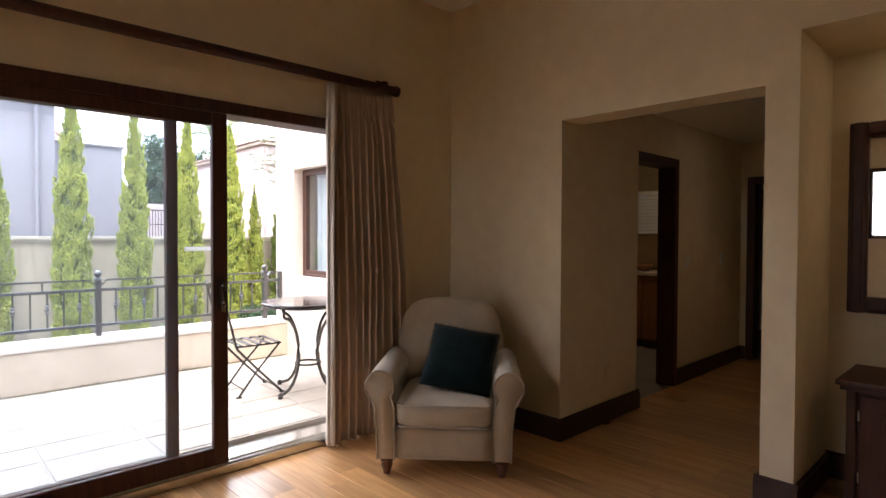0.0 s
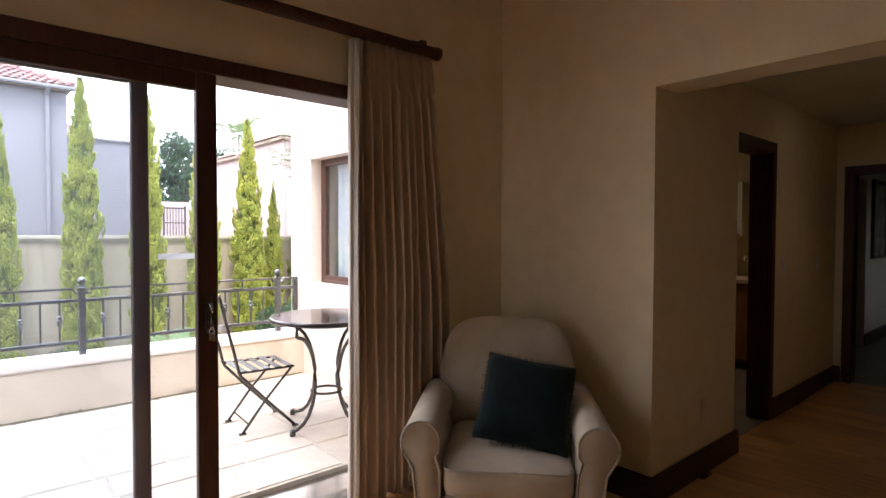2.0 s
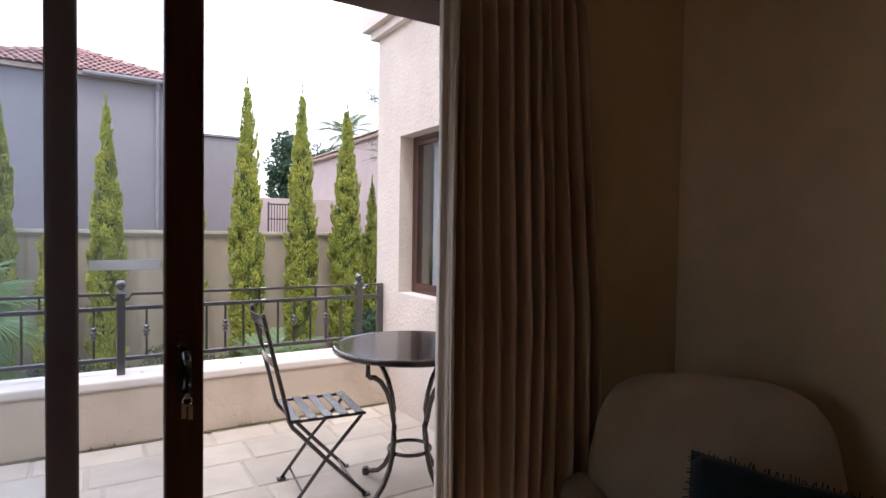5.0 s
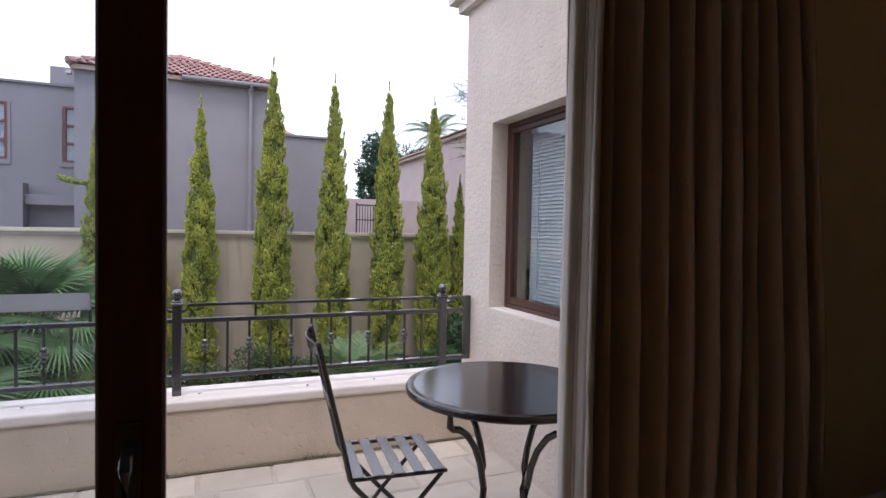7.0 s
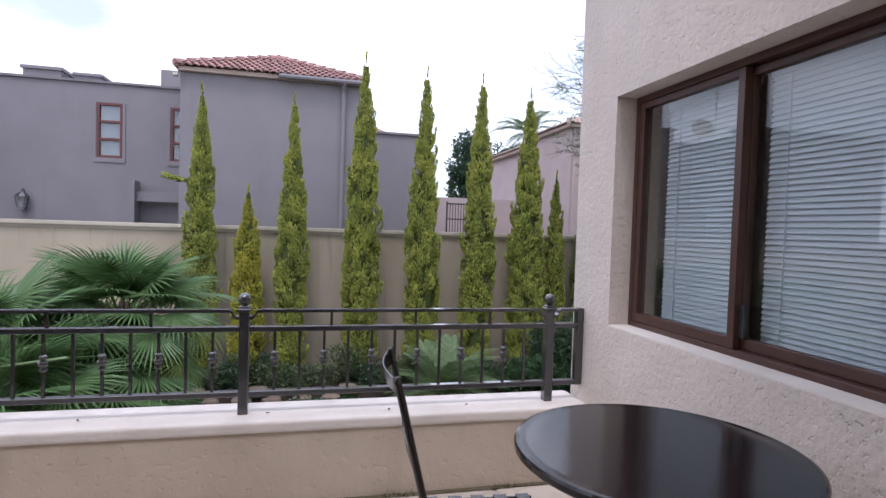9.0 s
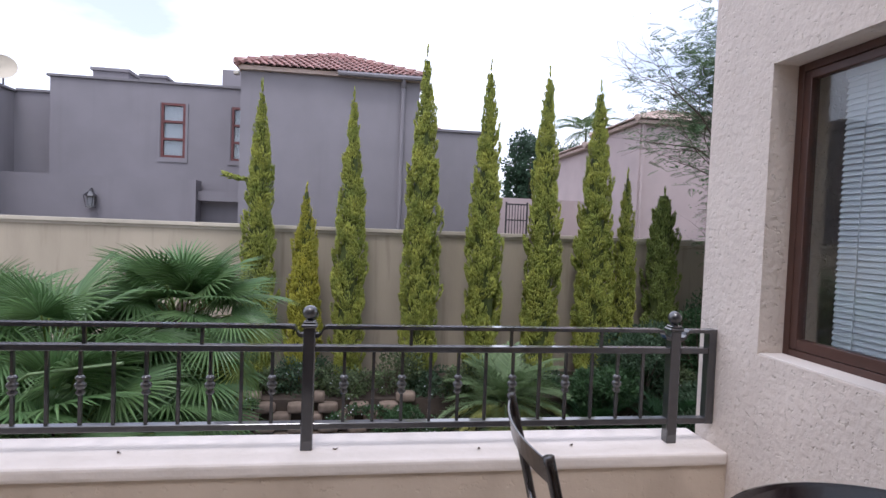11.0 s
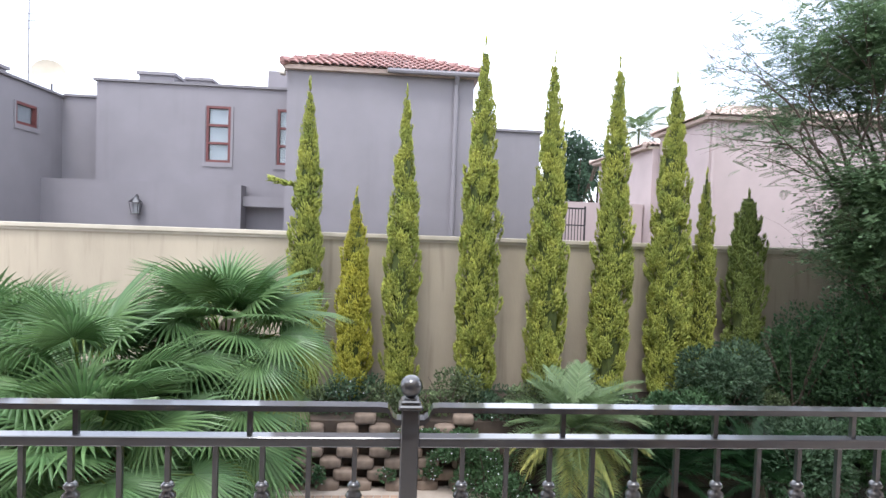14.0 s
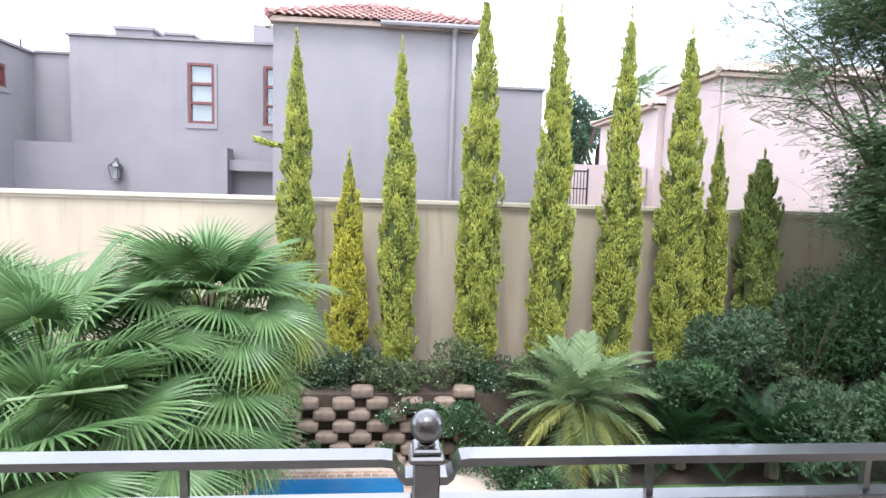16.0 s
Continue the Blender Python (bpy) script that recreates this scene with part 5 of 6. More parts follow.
part("gate_frame", boxes((0, 0.04, -0.02, 0.02, 0, 2.0), (0.58, 0.62, -0.02, 0.02, 0, 2.0), (0.04, 0.58, -0.02, 0.02, 1.92, 1.96), (0.04, 0.58, -0.02, 0.02, 0.1, 0.14), (0.04, 0.58, -0.02, 0.02, 1.50, 1.53)), M_iron, gate)
bar_me = finish("bar", boxes((-0.009, 0.009, -0.009, 0.009, 0.1, 1.93)), M_iron)
for i in range(6):
    o = new("bar", bar_me)
    o.parent = gate
    o.matrix_local = pose(0.11 + i * 0.08, 0, 0)

# ---- garden: pool, paving, blocks, lawn ----
G = -2.5
PL = (-0.62, 1.35, 6.4, 11.85)
structure("paving", boxes((-1.5, 2.95, PL[3] + 0.12, 12.28, G - 0.05, G + 0.05), (-1.5, PL[0] - 0.12, 6.2, PL[3] + 0.12, G - 0.05, G + 0.05),
                          (PL[1] + 0.12, 2.95, 6.2, PL[3] + 0.12, G - 0.05, G + 0.05)), M_paving, "pale brownish pool paving", "paving")
structure("water", boxes((PL[0], PL[1], PL[2], PL[3], G - 0.02, G + 0.012)), M_water, "clear blue swimming pool water", "water")
rim = structure("trim_pool_rim", boxes((PL[0] - 0.12, PL[1] + 0.12, PL[3], PL[3] + 0.12, G - 0.02, G + 0.035), (PL[0] - 0.12, PL[0], PL[2], PL[3], G - 0.02, G + 0.035), (PL[1], PL[1] + 0.12, PL[2], PL[3], G - 0.02, G + 0.035)), M_grout, "pale brick pool rim", "pool rim")
bk = finish("brick", boxes((-0.05, 0.05, -0.055, 0.055, 0.0, 0.022), bevel=0.004), M_brick)
for i in range(18):
    o = new("brick", bk); o.parent = rim
    o.matrix_local = pose(PL[0] - 0.06 + i * 0.118, PL[3] + 0.06, G + 0.036)
for i in range(10):
    for x in (PL[0] - 0.06, PL[1] + 0.06):
        o = new("brick", bk); o.parent = rim
        o.matrix_local = pose(x, PL[3] - 0.06 - i * 0.118, G + 0.036, 0, 0, 90)
structure("lawn", boxes((3.0, 14, 7.2, 11.5, G - 0.05, G + 0.03)), M_grass, "shaded green lawn", "lawn")
bm = blob(-0.15, 0.15, -0.10, 0.12, -0.075, 0.075, 0.022, 0.012, cuts=4)
blk_me = finish("block", bm, M_block, True)
ret = thing("retaining_wall", "planted retaining wall of staggered concrete blocks", "retaining wall", pose(0.93, 12.22, G))
rng = random.Random(11)
for r in range(7):
    for i in range(6):
        x = -1.18 + i * 0.49 + (0.245 if r % 2 else 0)
        if x > 1.35 or (r == 6 and i in (1, 3, 4)):
            continue
        o = new("block", blk_me); o.parent = ret
        o.matrix_local = pose(x + rng.uniform(-0.02, 0.02), r * 0.022 + rng.uniform(-0.02, 0.02), 0.10 + r * 0.158, 0, 0, rng.uniform(-6, 6))

# ---- plants ----
def leafy(name, c1, c2, rough=0.6, var=0.35, scale=4.0, trans=0.25):
    m = mat(name, c1, c2, rough=rough, scale=scale, island=var, spec=0.3)
    n, l = m.node_tree.nodes, m.node_tree.links
    b = n["Principled BSDF"]
    src = b.inputs["Base Color"].links[0].from_socket
    tl = n.new("ShaderNodeBsdfTranslucent")
    mx = n.new("ShaderNodeMixShader")
    mx.inputs["Fac"].default_value = trans
    l.new(src, tl.inputs["Color"])
    l.new(b.outputs["BSDF"], mx.inputs[1])
    l.new(tl.outputs["BSDF"], mx.inputs[2])
    l.new(mx.outputs["Shader"], n["Material Output"].inputs["Surface"])
    return m
M_cyp = leafy("yellow_green_cypress", (0.44, 0.455, 0.085), (0.23, 0.285, 0.055), var=0.30, scale=4.0)
M_cyp_y = leafy("golden_cypress", (0.50, 0.46, 0.055), (0.33, 0.345, 0.05), var=0.18, scale=3.0)
M_cyp_d = leafy("deep_green_cypress", (0.25, 0.30, 0.07), (0.13, 0.18, 0.04), var=0.35, scale=3.5)
for _m in (M_cyp, M_cyp_y, M_cyp_d):
    _n, _l = _m.node_tree.nodes, _m.node_tree.links
    _z, _bp, _co = _n.new("ShaderNodeTexNoise"), _n.new("ShaderNodeBump"), _n.new("ShaderNodeTexCoord")
    _z.inputs["Scale"].default_value, _z.inputs["Detail"].default_value = 70.0, 3.0
    _bp.inputs["Strength"].default_value, _bp.inputs["Distance"].default_value = 0.9, 0.012
    _l.new(_co.outputs["Object"], _z.inputs["Vector"])
    _l.new(_z.outputs["Fac"], _bp.inputs["Height"])
    _l.new(_bp.outputs["Normal"], _n["Principled BSDF"].inputs["Normal"])
# dark green that puts the shade between the sprays into the colour
M_cyp_in = mat("cypress_gap_shade", (0.07, 0.09, 0.018), (0.04, 0.055, 0.012), rough=0.95, scale=8)
M_bark = mat("grey_brown_bark", (0.13, 0.10, 0.075), (0.08, 0.06, 0.045), rough=0.95, scale=9, bump=0.5)
M_fan = leafy("fan_palm_leaf", (0.165, 0.265, 0.105), (0.095, 0.185, 0.072), rough=0.33, var=0.25, scale=1.5, trans=0.3)
M_fan_old = leafy("ageing_fan_palm_leaf", (0.21, 0.25, 0.05), (0.09, 0.17, 0.05), rough=0.5, var=0.25, scale=1.2, trans=0.2)
M_fibre = mat("palm_fibre", (0.20, 0.10, 0.05), (0.10, 0.05, 0.03), rough=0.95, scale=14, stretch=(1, 1, 0.2), bump=0.6)
M_date = leafy("date_palm_leaf", (0.22, 0.30, 0.15), (0.13, 0.20, 0.09), rough=0.5, var=0.25, trans=0.2)
M_date_y = leafy("yellowing_palm_leaf", (0.32, 0.31, 0.09), (0.17, 0.22, 0.075), rough=0.5, var=0.25, trans=0.2)
M_bush = leafy("dark_shrub_leaf", (0.082, 0.155, 0.065), (0.044, 0.092, 0.04), rough=0.5, var=0.4)
M_bush_t = leafy("terrace_shrub_leaf", (0.14, 0.19, 0.085), (0.075, 0.10, 0.05), rough=0.55, var=0.45)
M_bush_b = leafy("blue_green_shrub_leaf", (0.085, 0.135, 0.075), (0.045, 0.085, 0.045), rough=0.55, var=0.35)
M_aca = leafy("feathery_tree_leaf", (0.165, 0.245, 0.12), (0.085, 0.15, 0.07), rough=0.55, var=0.35, trans=0.3)
M_far = leafy("far_tree_leaf", (0.05, 0.095, 0.05), (0.025, 0.055, 0.03), rough=0.7, var=0.4)
M_branch = mat("pale_weathered_branch", (0.42, 0.38, 0.33), (0.30, 0.27, 0.23), rough=0.9, scale=12, bump=0.3)
M_flower = mat("tiny_white_flower", (0.75, 0.76, 0.8), rough=0.7, scale=10)
M_cycad = leafy("dark_cycad_leaf", (0.035, 0.085, 0.035), (0.02, 0.05, 0.022), rough=0.35, var=0.3, trans=0.1)


def flame(verts, faces, p, axis, length, width, rg):
    """A small pointed leaf tuft."""
    axis = axis.normalized()
    s = axis.orthogonal().normalized()
    s.rotate(Matrix.Rotation(rg.uniform(0, 6.3), 3, axis))
    u = axis.cross(s)
    k = len(verts)
    verts.append(p)
    for j in range(3):
        a = 2 * math.pi * j / 3
        verts.append(p + axis * (length * 0.42) + (s * math.cos(a) + u * math.sin(a)) * width)
    verts.append(p + axis * length)
    for j in range(3):
        j2 = (j + 1) % 3
        faces.append((k, k + 1 + j2, k + 1 + j))
        faces.append((k + 1 + j, k + 1 + j2, k + 4))


def cypress(x, y, base, top, width, material, seed, label, branch=None, blunt=0.0):
    rg = random.Random(seed)
    t = thing("cypress_tree", label, "cypress", pose(x, y, base), group="cypresses along the wall")
    H = top - base + 0.22
    bm = bmesh.new()
    tube(bm, [(0, 0, -0.05), (0.01, 0, 0.3), (0, 0.01, H * 0.6)], [0.06, 0.05, 0.015], n=8)
    part("trunk", bm, M_bark, t)
    R = width / 2
    def prof(f):
        pts = [(0, 0.72), (0.1, 0.92), (0.25, 1.0), (0.45, 0.93), (0.62, 0.74), (0.78, 0.49), (0.90, 0.26), (0.96, 0.13), (1.0, 0.03)]
        if blunt:
            pts = [(0, 0.7), (0.2, 1.0), (0.6, 1.0), (0.85, 0.75), (1.0, 0.2)]
        for (a, b), (c, d) in zip(pts, pts[1:]):
            if f <= c:
                return b + (d - b) * (f - a) / (c - a)
        return 0.02
    def wob(f, a):
        return 1 + 0.30 * noise.noise(Vector((math.cos(a) * 1.6, math.sin(a) * 1.6, f * H * 3.0 + seed)))
    # closed dark hull behind the sprays, coloured as the shade in their gaps
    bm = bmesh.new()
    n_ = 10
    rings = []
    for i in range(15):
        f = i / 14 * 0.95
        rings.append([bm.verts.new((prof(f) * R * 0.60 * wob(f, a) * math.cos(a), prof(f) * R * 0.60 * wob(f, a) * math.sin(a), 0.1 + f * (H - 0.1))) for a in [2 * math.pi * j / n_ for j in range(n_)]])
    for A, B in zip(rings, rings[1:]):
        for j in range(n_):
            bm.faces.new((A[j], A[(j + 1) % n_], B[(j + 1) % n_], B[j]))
    part("inner_shade_hull", bm, M_cyp_in, t)
    verts, faces = [], []
    clumps = int(78 * H * (width / 0.58))
    for c in range(clumps):
        f = 0.01 + 0.97 * ((c + rg.random()) / clumps) ** 1.15
        a = rg.uniform(0, 2 * math.pi)
        k = 0.34 + 0.66 * min(1.0, prof(f) * 1.35)
        r = prof(f) * R * wob(f, a) * rg.uniform(0.60, 0.98)
        out = Vector((math.cos(a), math.sin(a), 0))
        side = Vector((-math.sin(a), math.cos(a), 0))
        up = (Vector((0, 0, 1)) + out * rg.uniform(0.0, 0.35) + side * rg.uniform(-0.3, 0.3)).normalized()
        w = rg.uniform(0.048, 0.080) * k
        h = w * rg.uniform(1.8, 2.6)
        o = out * (r - w * 0.7) + Vector((0, 0, 0.08 + f * (H - 0.28)))
        for q in range(58):
            v = rg.uniform(-1, 1)
            u = rg.uniform(-1, 1) * math.sqrt(1 - 0.8 * v * v)
            p = o + side * (u * w) + up * (v * h) + out * (w * 1.3 * math.sqrt(max(0.0, 1 - 0.85 * u * u - 0.75 * v * v)))
            flame(verts, faces, p, out * rg.uniform(0.15, 0.5) + side * (u * 0.45 + rg.uniform(-0.15, 0.15)) + up * rg.uniform(0.8, 1.2), w * rg.uniform(0.8, 1.5), w * rg.uniform(0.11, 0.18), rg)
    for q in range(10):
        flame(verts, faces, Vector((rg.uniform(-0.012, 0.012), rg.uniform(-0.012, 0.012), H - 0.25 + 0.018 * q)), Vector((rg.uniform(-0.12, 0.12), rg.uniform(-0.12, 0.12), 1)), 0.12, 0.014, rg)
    if branch:
        for q in range(60):
            s = q / 60
            o = Vector((-R * 0.7 - 0.36 * s, -0.05, branch + 0.10 * s))
            flame(verts, faces, o + Vector((rg.uniform(-0.03, 0.03), rg.uniform(-0.03, 0.03), rg.uniform(-0.03, 0.03))), Vector((-0.8, rg.uniform(-0.4, 0.4), rg.uniform(-0.1, 0.6))), 0.11, 0.018, rg)
    cr = new("crown", quick_mesh("crown", verts, faces, material, True))
    cr.parent = t
LC = "tall narrow yellow-green cypress against the garden wall"
cypress(-0.30, 13.0, -1.42, 3.50, 0.53, M_cyp, 21, LC, branch=3.42)
cypress(0.47, 13.02, -1.42, 1.82, 0.55, M_cyp_y, 22, "short golden-tipped cypress against the garden wall")
cypress(1.22, 13.0, -1.42, 3.46, 0.52, M_cyp, 23, LC)
cypress(2.45, 13.0, -1.42, 4.30, 0.65, M_cyp, 24, LC)
cypress(3.59, 13.0, -1.42, 4.15, 0.60, M_cyp, 25, LC)
cypress(4.67, 13.0, -1.42, 4.12, 0.59, M_cyp, 26, LC)
cypress(5.65, 13.0, -1.42, 3.93, 0.66, M_cyp, 27, LC)
cypress(6.32, 13.15, -1.40, 2.38, 0.40, M_cyp, 28, "slim young cypress beside taller ones")
cypress(7.05, 13.1, -1.40, 2.06, 0.56, M_cyp_d, 29, "blunt deep green conifer against the garden wall", blunt=1)


def fan_leaf(name, rg, R, material, droop):
    """A fan-palm leaf: petiole along +x, then a pleated fan of pointed blades."""
    verts, faces = [], []
    n_ = 40
    for i in range(n_):
        a = math.radians(-118 + 236 * i / (n_ - 1))
        ln = R * (0.72 + 0.28 * math.cos(a * 0.62)) * rg.uniform(0.93, 1.05)
        w = R * 0.050
        d = Vector((math.cos(a), math.sin(a), 0))
        s = Vector((-math.sin(a), math.cos(a), 0))
        k = len(verts)
        bend = droop * rg.uniform(0.6, 1.3)
        lift = -0.12 * R * (1 - math.cos(a))
        for f, wf in ((0.03, 0.08), (0.24, 0.30), (0.40, 0.46), (0.72, 0.32), (1.0, 0.02)):
            z = -bend * R * max(0, f - 0.45) ** 1.7 * 1.6 + 0.16 * R * f * (1 - f) + lift * f
            c = d * (ln * f)
            verts += [c + s * (w * wf) + Vector((0, 0, z)), c + Vector((0, 0, z + w * 0.55 * wf)), c - s * (w * wf) + Vector((0, 0, z))]
        for q in range(4):
            o = k + q * 3
            faces += [(o, o + 3, o + 4, o + 1), (o + 1, o + 4, o + 5, o + 2)]
    return quick_mesh(name, verts, faces, material)
rngp = random.Random(8)
FAN = [fan_leaf("leaf_blade", rngp, 0.62, M_fan, 0.05), fan_leaf("leaf_blade", rngp, 0.66, M_fan, 0.18), fan_leaf("leaf_blade", rngp, 0.58, M_fan_old, 0.32)]
pet_bm = bmesh.new()
tube(pet_bm, [(0, 0, 0), (0.35, 0, 0.03), (0.75, 0, 0.04), (1, 0, 0)], [0.016, 0.012, 0.010, 0.008], n=5, flat=0.6)
PET = finish("petiole", pet_bm, M_fan_old, True)
def fan_palm(x, y, crown, seed, n_leaves, reach):
    rg = random.Random(seed)
    t = thing("fan_palm", "bushy green fan palm below the balcony", "palm", pose(x, y, G), group="fan palms")
    hc = crown - G
    bm = bmesh.new()
    tube(bm, [(0, 0, 0), (0.03, 0.02, hc * 0.5), (0, 0, hc - 0.05), (0, 0, hc + 0.25)], [0.15, 0.13, 0.15, 0.05], n=12)
    part("trunk", bm, M_bark, t)
    bm = bmesh.new()
    for i in range(140):
        a = rg.uniform(0, 6.28)
        z = rg.uniform(hc - 0.55, hc + 0.12)
        p = Vector((0.14 * math.cos(a), 0.14 * math.sin(a), z))
        tube(bm, [p, p + Vector((math.cos(a) * rg.uniform(0.03, 0.14), math.sin(a) * rg.uniform(0.03, 0.14), rg.uniform(-0.10, 0.22)))], 0.007, n=3)
    part("fibre", bm, M_fibre, t, "shaggy brown trunk fibre")
    for i in range(n_leaves):
        f = (i + 0.5) / n_leaves
        el = math.radians(78 - 118 * f + rg.uniform(-9, 9))
        az = i * 2.39996 + rg.uniform(-0.25, 0.25)
        pl = reach * rg.uniform(0.75, 1.1) * (0.75 + 0.35 * math.cos(el))
        start = Vector((0.08 * math.cos(az), 0.08 * math.sin(az), hc + 0.05 - 0.25 * f))
        mm = Matrix.Translation(start) @ Matrix.Rotation(az, 4, "Z") @ Matrix.Rotation(-el, 4, "Y")
        o = new("petiole", PET)
        o.parent = t
        o.matrix_local = mm @ Matrix.Diagonal((pl, 1, 1, 1))
        tip = mm @ Matrix.Translation((pl, 0, 0)) @ Matrix.Rotation(math.radians(rg.uniform(-25, 25)), 4, "X") @ Matrix.Rotation(math.radians(26 + 24 * f), 4, "Y")
        me = FAN[2] if f > 0.62 and rg.random() < 0.28 else FAN[rg.randrange(2)]
        q = new("leaf", me)
        q.parent = t
        s = rg.uniform(0.85, 1.15)
        q.matrix_local = tip @ Matrix.Diagonal((s, s, s, 1))
fan_palm(-1.25, 8.6, -0.72, 31, 44, 0.76)
bm = bmesh.new()
tube(bm, [(0.0, 0.0, 1.95), (-0.15, -0.45, 2.4), (0.1, -0.65, 2.57), (0.8, -0.7, 2.67)], [0.022, 0.022, 0.02, 0.022], n=8, flat=0.6)
part("cut_stalk", bm, M_date, bpy.data.objects["fan_palm"], "bare cut leaf stalk")
fan_palm(-0.62, 10.0, 0.12, 32, 54, 0.62)
fan_palm(-1.6, 9.2, -0.30, 35, 52, 0.86)
fan_palm(-2.75, 9.9, -0.35, 33, 44, 0.9)
fan_palm(-0.72, 9.75, -0.50, 34, 42, 0.55)
fan_palm(-2.3, 8.7, -0.75, 36, 40, 0.8)


def frond_mesh(name, L, n_, w, droop, material, rg, vee=0.35):
    """A feather-palm frond along +x with paired leaflets."""
    verts, faces = [], []
    def spine(f):
        return Vector((L * f * (1 - 0.12 * droop * f), 0, L * (0.10 * f - droop * 0.55 * f ** 2.2)))
    bmv = []
    for i in range(9):
        p = spine(i / 8)
        r = 0.011 * (1 - i / 9) + 0.002
        bmv += [p + Vector((0, r, 0)), p + Vector((0, 0, r)), p + Vector((0, -r, 0))]
    verts += bmv
    for i in range(8):
        o = i * 3
        faces += [(o, o + 3, o + 4, o + 1), (o + 1, o + 4, o + 5, o + 2)]
    for i in range(n_):
        f = 0.14 + 0.86 * i / (n_ - 1)
        p = spine(f)
        ln = L * 0.30 * math.sin(math.pi * (0.12 + 0.80 * f)) ** 0.7 * rg.uniform(0.85, 1.1)
        for s in (-1, 1):
            d = Vector((0.55 + 0.3 * f, s * 0.85, vee * rg.uniform(0.3, 1.2) - 0.25 * droop)).normalized()
            side = Vector((0.8, -s * 0.4, 0)).normalized() * w
            k = len(verts)
            sag = Vector((0, 0, -ln * 0.22 * droop))
            verts += [p + side * 0.4, p - side * 0.4, p + d * ln * 0.5 + side * 0.8, p + d * ln * 0.5 - side * 0.8, p + d * ln + sag]
            faces += [(k, k + 1, k + 3, k + 2), (k + 2, k + 3, k + 4)]
    return quick_mesh(name, verts, faces, material)
rngf = random.Random(12)
DATE = [frond_mesh("frond", 1.1, 60, 0.009, 1.1, M_date, rngf), frond_mesh("frond", 1.0, 56, 0.009, 1.15, M_date_y, rngf), frond_mesh("frond", 1.05, 58, 0.009, 0.75, M_date, rngf)]
CYC = [frond_mesh("frond", 0.9, 48, 0.010, 0.7, M_cycad, rngf), frond_mesh("frond", 0.8, 44, 0.010, 1.1, M_cycad, rngf)]
YUC = [frond_mesh("frond", 0.75, 30, 0.010, 0.5, M_date, rngf)]
def feather_palm(name, label, x, y, z, trunk, n_leaves, kinds, seed, el0, el1, group, size=1.0):
    rg = random.Random(seed)
    t = thing(name, label, "palm", pose(x, y, z), group=group)
    bm = bmesh.new()
    tube(bm, [(0, 0, -0.02), (0, 0, trunk * 0.6), (0, 0, trunk + 0.06)], [0.10, 0.085, 0.05], n=10)
    part("trunk", bm, M_bark, t)
    for i in range(n_leaves):
        f = (i + 0.5) / n_leaves
        el = math.radians(el0 + (el1 - el0) * f + rg.uniform(-7, 7))
        az = i * 2.39996 + rg.uniform(-0.3, 0.3)
        me = kinds[1] if len(kinds) > 1 and f > 0.55 and rg.random() < 0.7 else kinds[rg.choice((0, -1))] if len(kinds) > 2 else kinds[0]
        o = new("frond", me)
        o.parent = t
        s = size * rg.uniform(0.85, 1.1)
        o.matrix_local = Matrix.Translation((0, 0, trunk)) @ Matrix.Rotation(az, 4, "Z") @ Matrix.Rotation(-el, 4, "Y") @ Matrix.Diagonal((s, s, s, 1))
feather_palm("date_palm", "small feathery date palm with yellowing lower fronds", 3.72, 11.75, G, 1.08, 60, DATE, 41, 72, -34, "feather palms", 0.98)
for i, (x, y, z) in enumerate([(5.3, 11.9, G + 0.1), (6.5, 11.6, G + 0.1), (7.9, 11.8, G + 0.2)]):
    feather_palm("cycad", "dark green cycad in deep shade", x, y, z, 0.30, 26, CYC, 50 + i, 75, 5, "shaded cycads", 1.15)
for i, (x, y) in enumerate([(3.55, 9.9), (4.15, 9.7)]):
    feather_palm("young_palm", "young palm with pale upright fronds", x, y, G, 0.12, 11, YUC, 60 + i, 82, 25, "young palms", 1.0)


